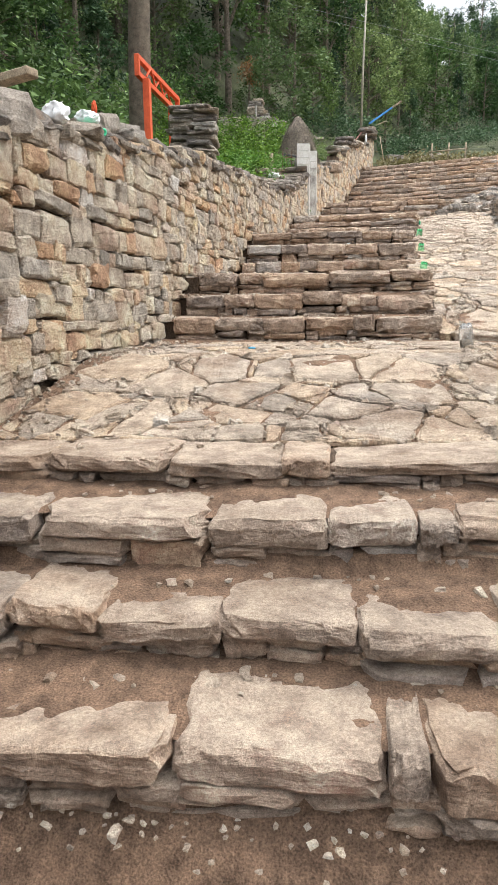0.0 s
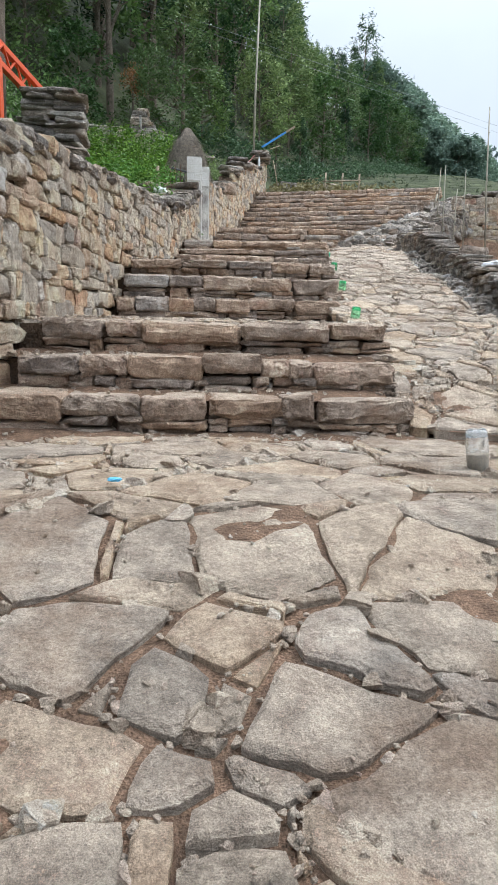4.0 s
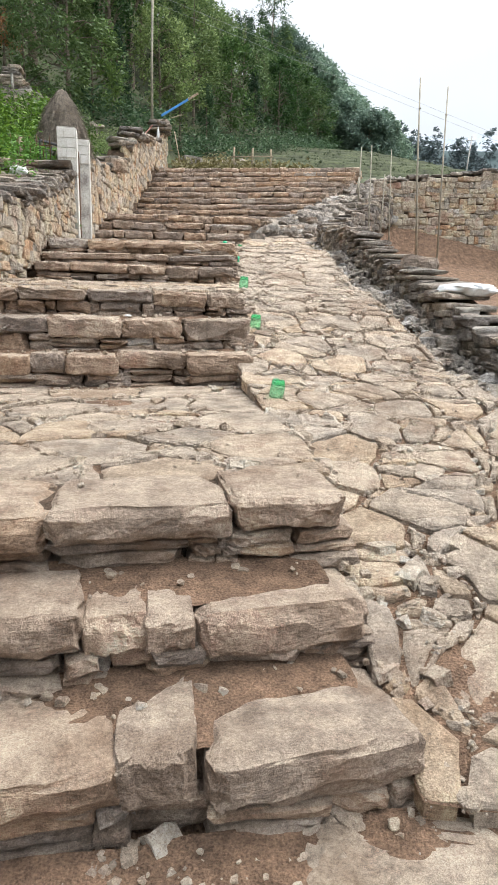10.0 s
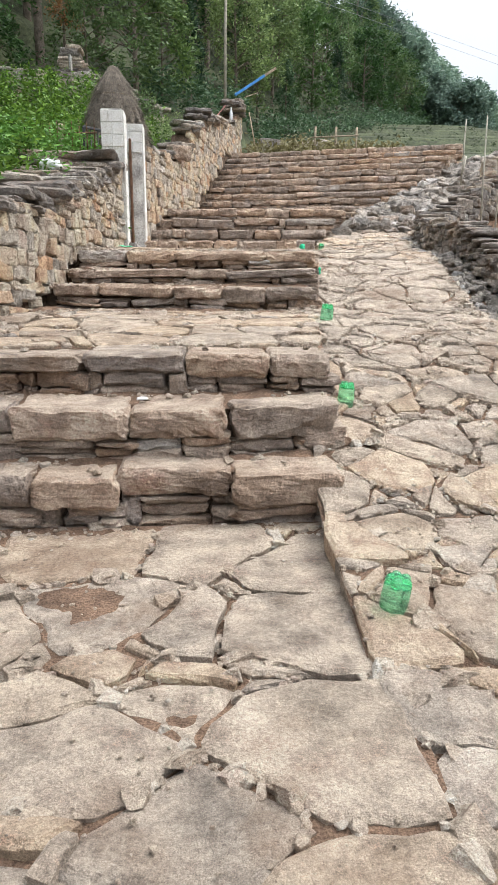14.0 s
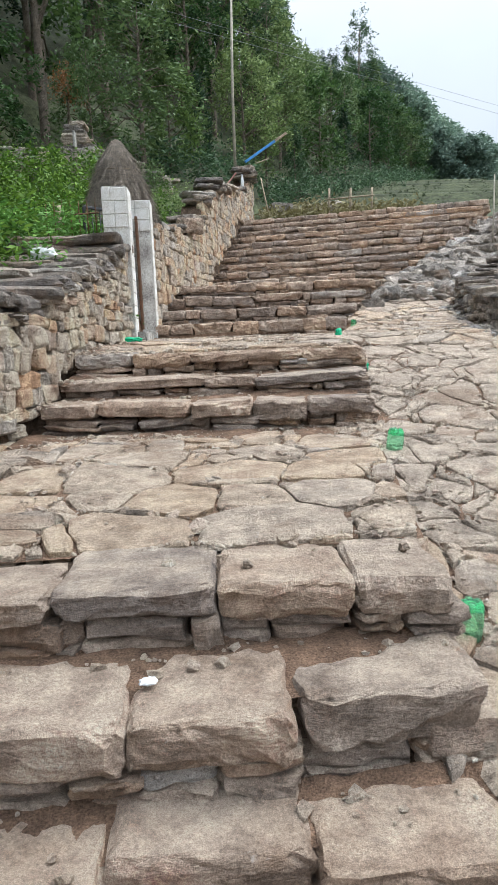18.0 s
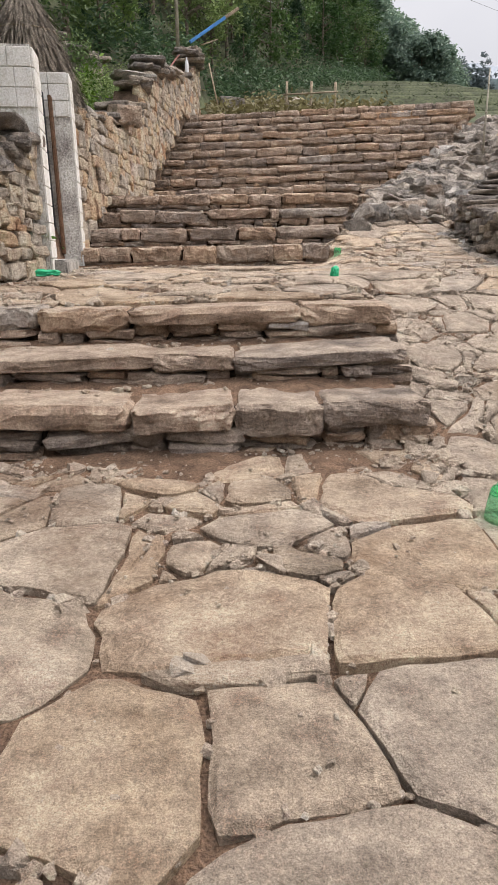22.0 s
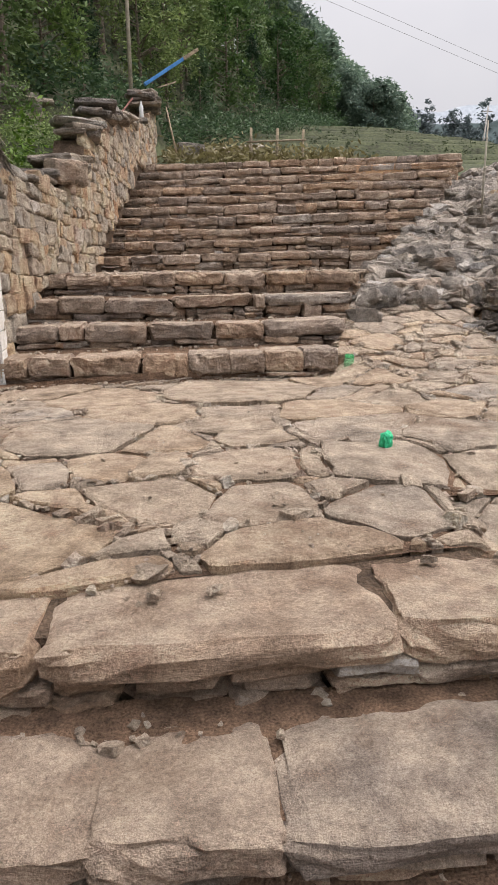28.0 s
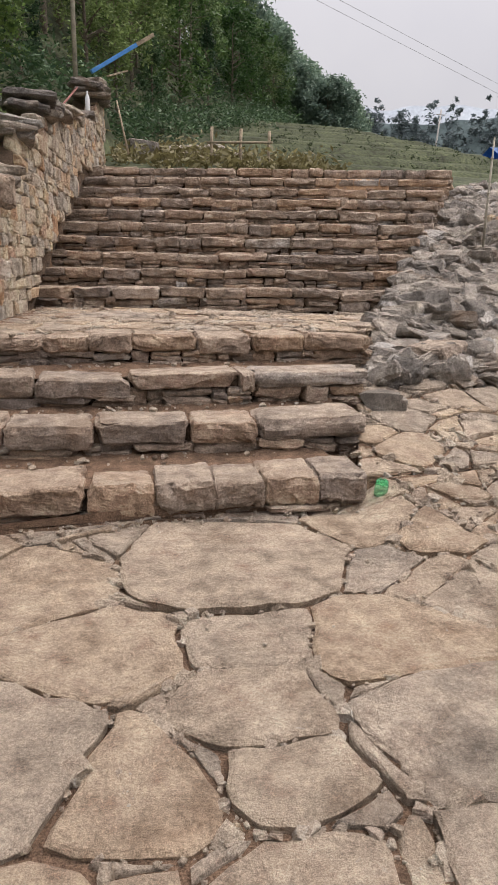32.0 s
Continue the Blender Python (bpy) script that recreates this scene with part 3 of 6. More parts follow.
def build_flight(key, lips, foot, seed):
    rng = np.random.default_rng(seed)
    flight = new("stone_steps")
    flight.empty_display_size = 0.2
    tagged(flight, "flight of rough dry-laid schist slab steps with small packing stones and dusty soil", "stone steps", "flights of the stairway", "structure")
    below = foot
    for i, (y, z) in enumerate(lips):
        back = lips[i + 1][0] if i + 1 < len(lips) else y + 0.45
        rise = z - below
        joints = JOINTS.get(f"{key}{i + 1}")
        xl = left_x(y) - 0.1
        xr = right_x(y) if key != "A" else 1.25 + 0.1 * i
        if joints is None:
            joints = [xl]
            while joints[-1] < xr - 0.35:
                joints.append(joints[-1] + rng.uniform(0.26, 0.66))
            joints[-1] = xr
        else:
            joints = list(joints)
            while joints[0] > xl + 0.25:
                joints.insert(0, max(xl, joints[0] - rng.uniform(0.3, 0.55)))
            if key == "A":
                while joints[-1] < xr:
                    joints.append(joints[-1] + rng.uniform(0.35, 0.7))
        # the upper flights turn with the path
        if key == "F":
            joints[0] -= 0.2
        mid_x, turned = (joints[0] + joints[-1]) / 2, math.atan(SKEW.get(key, 0.0))
        # the packed soil behind the stones
        x0, x1, d = xl, joints[-1] - 0.12, 0.13
        bot = below - 0.25
        core = [(x0, y + d, bot), (x1, y + d, bot), (x1, back + 0.12, bot), (x0, back + 0.12, bot), (x0, y + d, z - 0.035), (x1, y + d, z - 0.035), (x1, back + 0.12, z - 0.03), (x0, back + 0.12, z - 0.03)]
        step = link_mesh("step", core, [(0, 3, 2, 1), (4, 5, 6, 7), (0, 1, 5, 4), (1, 2, 6, 5), (2, 3, 7, 6), (3, 0, 4, 7)], MORTAR_SOIL, flight)
        step.matrix_basis = Matrix.Translation((mid_x, y, 0)) @ Matrix.Rotation(turned, 4, "Z") @ Matrix.Translation((-mid_x, -y, 0))
        thick = min(0.16, rise * rng.uniform(0.5, 0.62))
        depth = min(0.46, back - y + 0.08)
        for a, b in zip(joints, joints[1:]):
            if b - a < 0.04:
                continue
            t = thick * rng.uniform(0.8, 1.2)
            if (key, i) == ("E", 0):
                t = rise * rng.uniform(0.78, 0.95)
            t = min(t, rise * 0.95)
            dd = depth * rng.uniform(0.85, 1.05)
            gap = rng.uniform(0.008, 0.035)
            fy = y + rng.normal(0, 0.02)
            put_stone("slab", SLABS, rng, step, ((a + b) / 2, fy + dd / 2, z - t / 2 + rng.normal(0, 0.008)), (b - a - gap + 0.02, dd, t), rng.normal(0, 0.03), 1.3)
            # packing stones under the slab
            low, room = below - 0.03, rise - t + 0.03
            if room > 0.03:
                x = a
                while x < b - 0.04:
                    w = min(rng.uniform(0.08, 0.17) if rng.random() < 0.3 else rng.uniform(0.2, 0.5), b - x + 0.04)
                    rows = 1 + (room > 0.055 and rng.random() < 0.8) + (room > 0.12 and rng.random() < 0.6)
                    shares = rng.uniform(0.6, 1.4, rows)
                    zz = low
                    for h in room * shares / shares.sum():
                        put_stone("filler_stone", FILLERS, rng, step, (x + w / 2, fy + 0.028 + 0.1 + rng.normal(0, 0.016), zz + h / 2), (w * rng.uniform(0.94, 1.06), 0.2, h * rng.uniform(0.98, 1.14)), rng.normal(0, 0.07), 2.5)
                        zz += h
                    x += w
        # the free end of the step
        if key != "A":
            for yy in np.arange(y + 0.1, back, 0.3):
                zz = below - 0.1
                while zz < z - thick:
                    h = rng.uniform(0.07, 0.13)
                    put_stone("filler_stone", FILLERS, rng, step, (joints[-1] - 0.1 + rng.normal(0, 0.015), yy + 0.1, zz + h / 2), (0.3, 0.24, h), 1.57 + rng.normal(0, 0.1), 2)
                    zz += h
        if key in SOIL_DEPTH and i + 1 < len(lips):
            tread_soil(step, xl + 0.08, joints[-1] - 0.06, y + 0.1, back + 0.06, z, SOIL_DEPTH[key], seed + i)
        below = z


def tread_soil(step, x0, x1, y0, y1, z, depth, seed):
    """Brown soil washed down on the back of a tread, thinning out over the slab."""
    nx, ny = max(4, int((x1 - x0) / 0.035)), max(4, int((y1 - y0) / 0.022))
    verts = []
    for j in range(ny + 1):
        for i in range(nx + 1):
            x, y = x0 + (x1 - x0) * i / nx, y0 + (y1 - y0) * j / ny
            u = y1 - 0.05 - y
            h = depth * (1 + 1.3 * noise.noise(Vector((x * 1.7, seed, 3)))) - 0.16 * u + 0.018 * noise.noise(Vector((x * 4, y * 4, seed))) + 0.01 * noise.noise(Vector((x * 15, y * 15, seed))) + 0.004 * noise.noise(Vector((x * 45, y * 45, seed)))
            if i in (0, nx):
                h -= 0.05
            verts.append((x, y, z + max(h, -0.03)))
    w = nx + 1
    faces = [(j * w + i, j * w + i + 1, (j + 1) * w + i + 1, (j + 1) * w + i) for j in range(ny) for i in range(nx)]
    link_mesh("soil", verts, faces, SOIL, step, smooth=True)


for number, (key, lips, foot) in enumerate(FLIGHTS):
    build_flight(key, lips, foot, 40 + number)


# ---- paving ----
def clip(poly, nx, ny, c):
    """The part of a polygon where nx*x + ny*y <= c."""
    out = []
    for (ax, ay), (bx, by) in zip(poly, poly[1:] + poly[:1]):
        da, db = nx * ax + ny * ay - c, nx * bx + ny * by - c
        if da <= 0:
            out.append((ax, ay))
        if da * db < 0:
            k = da / (da - db)
            out.append((ax + k * (bx - ax), ay + k * (by - ay)))
    return out


def wander(x, y):
    """Bends the joints, the same way on both sides of each."""
    v, w = noise.noise_vector(Vector((x * 2.3, y * 2.3, 5.0))), noise.noise_vector(Vector((x * 7.5, y * 7.5, 9.0)))
    return x + 0.028 * v.x + 0.022 * w.x, y + 0.026 * v.y + 0.022 * w.y


def cells(region, size, rng, stretch=1.3, jitter=0.5, large=()):
    """Crazy paving: the region cut into irregular polygons of mixed sizes; large: middle and half width of the stones that stand out."""
    x0, x1 = min(p[0] for p in region), max(p[0] for p in region)
    y0, y1 = min(p[1] for p in region), max(p[1] for p in region)
    dx, dy = size * stretch, size / stretch
    pts = []
    for j in range(-1, int((y1 - y0) / dy) + 2):
        for i in range(-1, int((x1 - x0) / dx) + 2):
            pts.append((x0 + (i + 0.5 * (j % 2) + rng.uniform(-jitter, jitter)) * dx, y0 + (j + 0.5 + rng.uniform(-jitter, jitter)) * dy))
    pts = np.array(pts)
    pts = pts[rng.random(len(pts)) > 0.12]
    weight = rng.uniform(0, 0.55, len(pts)) ** 1.5 * size * size
    if large:
        free = [all(abs(p[0] - a) > r + 0.14 or abs(p[1] - b) > r + 0.12 for a, b, r in large) for p in pts]
        weight = np.concatenate([[1.25 * r * r for _, _, r in large], weight[free]])
        pts = np.concatenate([[(a, b) for a, b, _ in large], pts[free]])
    squash = np.array([1.0, stretch])
    out = []
    for n, p in enumerate(pts):
        poly = list(region)
        near = np.argsort(((pts - p) ** 2).sum(1))[1:34]
        for k in near:
            q = pts[k]
            d = (q - p) * squash
            c = 0.5 * (float((q * squash * q).sum() - (p * squash * p).sum()) + weight[n] - weight[k])
            poly = clip(poly, float(d[0]), float(d[1]), c)
            if len(poly) < 3:
                break
        if len(poly) < 3:
            continue
        # some stones are cracked in two or three
        pieces = [poly]
        for _ in range(2):
            if rng.random() < (0.22 if n >= len(large) else 0.0):
                a = rng.uniform(0, math.pi)
                nx, ny = math.cos(a), math.sin(a)
                m = np.mean(pieces[0], axis=0) + rng.normal(0, 0.07, 2)
                k = float(nx * m[0] + ny * m[1])
                halves = [clip(pieces[0], nx, ny, k), clip(pieces[0], -nx, -ny, -k)]
                pieces = [h for h in halves if len(h) >= 3] + pieces[1:]
        # broken corners become small stones of their own
        for k, poly in enumerate(list(pieces)):
            for c in list(poly):
                if rng.random() < (0.34 if n >= len(large) else 0.2) and len(pieces[k]) > 3:
                    m = np.mean(pieces[k], axis=0)
                    d = np.array(c) - m
                    far = float(np.linalg.norm(d))
                    if far < 0.12:
                        continue
                    d = d / far
                    a = rng.normal(0, 0.35)
                    nx, ny = float(d[0] * math.cos(a) - d[1] * math.sin(a)), float(d[0] * math.sin(a) + d[1] * math.cos(a))
                    e = nx * c[0] + ny * c[1] - rng.uniform(0.03, 0.12)
                    keep, off = clip(pieces[k], nx, ny, e), clip(pieces[k], -nx, -ny, -e)
                    if len(keep) >= 3 and len(off) >= 3:
                        pieces[k] = keep
                        pieces.append(off)
        for poly in pieces:
            area = 0.5 * abs(sum(a[0] * b[1] - a[1] * b[0] for a, b in zip(poly, poly[1:] + poly[:1])))
            if area > 0.0012:
                out.append(poly)
    return out


def flagstone(poly, z_at, rng, gap, thick, raised=0.0):
    """One paving stone: rough outline, chipped rim, uneven top."""
    c = np.mean(poly, axis=0)
    ring = []
    for (ax, ay), (bx, by) in zip(poly, poly[1:] + poly[:1]):
        n = max(1, int(np.hypot(bx - ax, by - ay) / 0.06))
        for i in range(n):
            ring.append((ax + (bx - ax) * i / n, ay + (by - ay) * i / n))
    ring = np.array(ring)
    m = len(ring)
    # round the corners, shrink for the joint
    ring = 0.76 * ring + 0.12 * np.roll(ring, 1, 0) + 0.12 * np.roll(ring, -1, 0)
    ring = np.array([wander(*p) for p in ring])
    c = ring.mean(0)
    rad = np.linalg.norm(ring - c, axis=1)
    k = 1 - gap / np.maximum(rad, 0.05)
    seed = rng.uniform(0, 99)
    k = k * np.array([1 + 0.05 * noise.noise(Vector((p[0] * 9, p[1] * 9, seed))) + 0.035 * noise.noise(Vector((p[0] * 24, p[1] * 24, seed))) for p in ring])
    ring = c + (ring - c) * np.clip(k, 0.3, 1)[:, None]
    tilt = rng.normal(0, 0.013, 2)
    lift = raised + rng.normal(0, 0.007)
    chip = np.array([0.007 + 0.014 * abs(noise.noise(Vector((p[0] * 14, p[1] * 14, seed + 7)))) for p in ring])

    def top(p, drop=0.0):
        return (p[0], p[1], z_at(*p) + lift + tilt[0] * (p[0] - c[0]) + tilt[1] * (p[1] - c[1]) + 0.012 * noise.noise(Vector((p[0] * 5, p[1] * 5, seed))) - drop)

    inner = c + (ring - c) * np.clip(1 - 0.02 / np.maximum(np.linalg.norm(ring - c, axis=1), 0.05), 0.5, 1)[:, None]
    mid = c + (ring - c) * 0.55
    verts = [top(c)] + [top(p) for p in mid] + [top(p) for p in inner] + [top(p, h) for p, h in zip(ring, chip)] + [top(c + (p - c) * 0.97, thick) for p in ring]
    faces = [(0, 1 + i, 1 + (i + 1) % m) for i in range(m)]
    for lev in range(3):
        a, b = 1 + lev * m, 1 + (lev + 1) * m
        faces += [(a + i, b + i, b + (i + 1) % m, a + (i + 1) % m) for i in range(m)]
    # counter-clockwise polygons face upwards
    area = sum(p[0] * q[1] - p[1] * q[0] for p, q in zip(ring, np.roll(ring, -1, 0)))
    if area < 0:
        faces = [f[::-1] for f in faces]
    return verts, faces


def pave(name, label, region, z_at, size, seed, gap=0.006, thick=0.09, parts_limit=300, stretch=1.3, soil=0.1, foot=0.5, large=()):
    rng = np.random.default_rng(seed)
    lo, hi = min(p[1] for p in region), max(p[1] for p in region)
    rows, cols = int((hi - lo) / 0.04) + 1, 80
    bv, bf = [], []
    for i in range(rows + 1):
        y = lo + 1e-4 + (hi - lo - 2e-4) * i / rows
        cross = sorted(ax + (bx - ax) * (y - ay) / (by - ay) for (ax, ay), (bx, by) in zip(region, region[1:] + region[:1]) if (ay - y) * (by - y) < 0)
        x0, x1 = (cross[0], cross[-1]) if len(cross) > 1 else (region[0][0], region[0][0] + 0.01)
        for k in range(cols + 1):
            x = x0 + (x1 - x0) * k / cols
            # soil lies deeper in patches, at the foot of the next flight and along the wall
            h = -0.026 + 0.01 * noise.noise(Vector((x * 6, y * 6, 2))) + 0.005 * noise.noise(Vector((x * 30, y * 30, 2)))
            h += soil * max(0.0, noise.noise(Vector((x * 0.9, y * 0.9, seed))) + 0.35 * noise.noise(Vector((x * 3.5, y * 3.5, seed))) - 0.2)
            if foot:
                h += 0.027 * max(0.0, 1 - (hi - y) / foot + 0.9 * noise.noise(Vector((x * 2.2, y * 2.2, 7)))) + 0.03 * max(0.0, 1 - (x - x0) / 0.4)
            bv.append((x, y, z_at(x, y) + min(h, 0.03 + 0.006 * noise.noise(Vector((x * 8, y * 8, 4))))))
    for i in range(rows):
        o = (cols + 1) * i
        bf += [(o + k, o + k + 1, o + k + cols + 2, o + k + cols + 1) for k in range(cols)]
    bed = link_mesh(name, bv, bf, SOIL, smooth=True)
    tagged(bed, label, "pavement", kind="structure")
    polys = cells(region, size, rng, stretch, large=large)
    polys.sort(key=lambda p: min(q[1] for q in p))
    chips, rest_v, rest_f = [], [], []
    for n, poly in enumerate(polys):
        v, f = flagstone(poly, z_at, rng, gap * rng.choice([0.5, 0.8, 1.2, 2.2, 3.8]), thick)
        if n < parts_limit:
            link_mesh("paving_stone", v, f, PAVING_STONE, bed)
        else:
            rest_f += [tuple(i + len(rest_v) for i in face) for face in f]
            rest_v += v
        # chips and pebbles in the joints
        for (ax, ay), (bx, by) in zip(poly, poly[1:] + poly[:1]):
            for _ in range(int(np.hypot(bx - ax, by - ay) * 26 * rng.random() ** 2)):
                u = rng.random()
                x, y = wander(ax + (bx - ax) * u + rng.normal(0, 0.012), ay + (by - ay) * u + rng.normal(0, 0.012))
                chips.append((x, y, z_at(x, y) - 0.012, rng.choice([0.014, 0.022, 0.035, 0.055, 0.085], p=[0.36, 0.28, 0.2, 0.11, 0.05])))
    for _ in range(len(polys) * 7):
        poly = polys[int(rng.integers(0, len(polys)))]
        x, y = np.array(poly).T @ rng.dirichlet(np.ones(len(poly)))
        chips.append((x, y, z_at(x, y) + 0.002, rng.choice([0.005, 0.007, 0.01, 0.016])))
    for x, y, z in bv:
        if z - z_at(x, y) > -0.012 and rng.random() < 0.12:
            chips.append((x + rng.normal(0, 0.02), y + rng.normal(0, 0.02), z + 0.002, rng.choice([0.006, 0.01, 0.016, 0.03], p=[0.45, 0.35, 0.16, 0.04])))
    if rest_v:
        tagged(link_mesh("paving_rest", rest_v, rest_f, PAVING_STONE, bed), kind="stuff")
    scatter("gravel", "loose tan stone chips in the joints of the paving", chips, rng, bed)
    return bed


# the stones that stand out on each landing: middle and half width
STONES_FIRST = [(-1.23, -12.86, 0.14), (-0.95, -13.06, 0.21), (-0.62, -13.16, 0.19), (-0.22, -13.05, 0.19), (-0.76, -13.53, 0.19), (-0.35, -13.52, 0.13), (-0.19, -13.6, 0.12), (-1.17, -13.34, 0.11), (-1.08, -13.57, 0.08), (-0.56, -12.69, 0.24), (-0.22, -12.45, 0.17), (0.24, -12.04, 0.3), (0.14, -12.58, 0.2), (-0.05, -12.73, 0.11), (0.12, -12.95, 0.17), (0.09, -13.19, 0.1), (-1.23, -12.48, 0.15), (-1.04, -12.24, 0.2), (-0.59, -12.12, 0.19), (-0.82, -12.49, 0.16), (-0.23, -11.83, 0.24), (-0.24, -12.12, 0.14), (-0.7, -11.89, 0.15), (-1.09, -11.94, 0.14), (-1.41, -11.92, 0.14), (-0.02, -13.42, 0.08), (0.7, -11.96, 0.16), (-0.45, -13.39, 0.06)]
STONES_SECOND = [(-0.26, -10.48, 0.21), (0.22, -10.18, 0.21), (-0.47, -10.14, 0.17), (-0.1, -9.94, 0.2), (-0.37, -9.7, 0.21), (-0.64, -9.74, 0.16), (-0.78, -9.14, 0.24), (-0.47, -9.45, 0.13), (-0.13, -9.13, 0.15), (-0.41, -8.99, 0.2), (0.29, -9.19, 0.25), (0.29, -9.62, 0.27), (0.03, -10.21, 0.1), (-0.15, -10.26, 0.09), (0.14, -10.47, 0.09), (0.15, -10.6, 0.08), (0.35, -8.64, 0.25), (-0.01, -8.41, 0.25), (-0.57, -8.36, 0.31), (-0.35, -9.32, 0.12), (-0.13, -9.45, 0.12), (-0.23, -10.14, 0.04), (-1.04, -8.35, 0.17)]
STONES_THIRD = [(-0.53, -6.89, 0.23), (0.11, -6.89, 0.22), (-0.31, -6.57, 0.18), (-0.73, -6.49, 0.15), (0.11, -6.58, 0.15), (0.44, -6.52, 0.2), (-0.67, -6.12, 0.22), (-0.98, -6.12, 0.13), (-0.96, -6.45, 0.11), (-0.9, -6.73, 0.08), (0.03, -6.05, 0.24), (0.46, -6.16, 0.18), (-0.36, -5.65, 0.21), (-0.06, -5.7, 0.14), (0.17, -5.53, 0.17), (-0.08, -5.38, 0.14), (-0.37, -5.26, 0.15), (0.16, -5.27, 0.1), (0.66, -5.33, 0.26), (0.63, -5.8, 0.19), (0.26, -5.86, 0.09), (0.35, -5.75, 0.05), (0.18, -4.95, 0.14), (-0.07, -4.96, 0.14), (-0.32, -4.9, 0.11), (-0.56, -4.94, 0.09), (-0.17, -5.11, 0.08), (0.9, -4.96, 0.1), (0.56, -5.02, 0.11)]
STONES_FOURTH = [(-0.27, -3.02, 0.26), (0.01, -3.48, 0.18), (0.56, -3.39, 0.29), (0.01, -3.22, 0.12), (0.28, -3.21, 0.11), (0.14, -2.83, 0.23), (0.52, -2.98, 0.22), (0.96, -3.12, 0.18), (0.53, -2.45, 0.26), (0.23, -2.42, 0.16), (-0.09, -2.32, 0.18), (-0.39, -2.34, 0.14), (-0.24, -1.75, 0.34), (0.27, -1.96, 0.21), (1.18, -2.55, 0.3), (1.28, -1.96, 0.27), (0.81, -1.27, 0.21), (1.32, -1.42, 0.26), (0.69, -1.69, 0.21), (0.67, -2.04, 0.16), (0.24, -1.23, 0.23), (0.92, -0.58, 0.52), (-0.02, -0.58, 0.33), (-0.54, -0.21, 0.31), (0.85, -2.93, 0.08), (0.05, 0.15, 0.2), (0.33, -0.29, 0.14), (1.73, -0.37, 0.19), (1.57, -0.85, 0.14), (2.03, -0.69, 0.17), (1.81, -1.13, 0.19)]


def apron_z(x, y):
    """The fourth landing runs on into the ramp without a step."""
    k = min(1.0, max(0.0, (x - right_x(y) + 0.1) / 0.3))
    return (1 - k) * LANDING_Z[3](y) + k * ramp_z(y) - 0.012


for number, rows in enumerate(LANDINGS):
    ya, yb = rows[0][0] + (0.40 if number != 4 else 0.36), rows[-1][0] + 0.02
    z_land = (lambda height_at: lambda x, y: height_at(y) - 0.012)(LANDING_Z[number])
    if number == 0:
        region = [(left_x(ya), ya), (2.0, ya), (2.0, -12.2), (0.42, yb), (left_x(yb), yb)]
    elif number == 3:
        region = [(left_x(ya), ya), (right_x(ya) - 0.02, ya), (1.32, -2.95), (2.9, -2.85), (3.5, 0.0), (left_x(yb), yb)]
        z_land = apron_z
    elif number == 4:
        region = [(left_x(ya), ya), (right_x(ya) - 0.02, ya), (right_x(3.7) + 0.3, 3.72), (left_x(5.0), 5.05)]
    else:
        region = [(left_x(ya), ya), (right_x(ya) - 0.02, ya), (right_x(yb) - 0.02, yb), (left_x(yb), yb)]
    pave("pavement", "landing of large irregular tan flagstones with soil in the joints", region, z_land, 0.42, 60 + number, soil=[0.06, 0.04, 0.045, 0.028, 0.025][number], foot=[0.4, 0.3, 0.5, 0.08, 0.1][number], large=[STONES_FIRST, STONES_SECOND, STONES_THIRD, STONES_FOURTH, ()][number])

lower_ramp = [(0.34, -11.85), (2.0, -12.2), (2.1, -9), (2.35, -6.5), (2.9, -2.85), (1.3, -2.95), (1.14, -3.6), (0.56, -7.4), (0.48, -8.1), (0.38, -11.0)]
upper_ramp = [(1.9, 0.01), (3.5, 0.01), (3.66, 0.8), (4.3, 1.75), (3.9, 2.2), (2.95, 2.1), (2.68, 1.7)]
for region in (lower_ramp, upper_ramp):
    pave("pavement", "sloping ramp of worn crazy paving beside the steps", region, lambda x, y: ramp_z(y) - 0.004, 0.31, 70, gap=0.005, stretch=1.35, soil=0.045, foot=0)


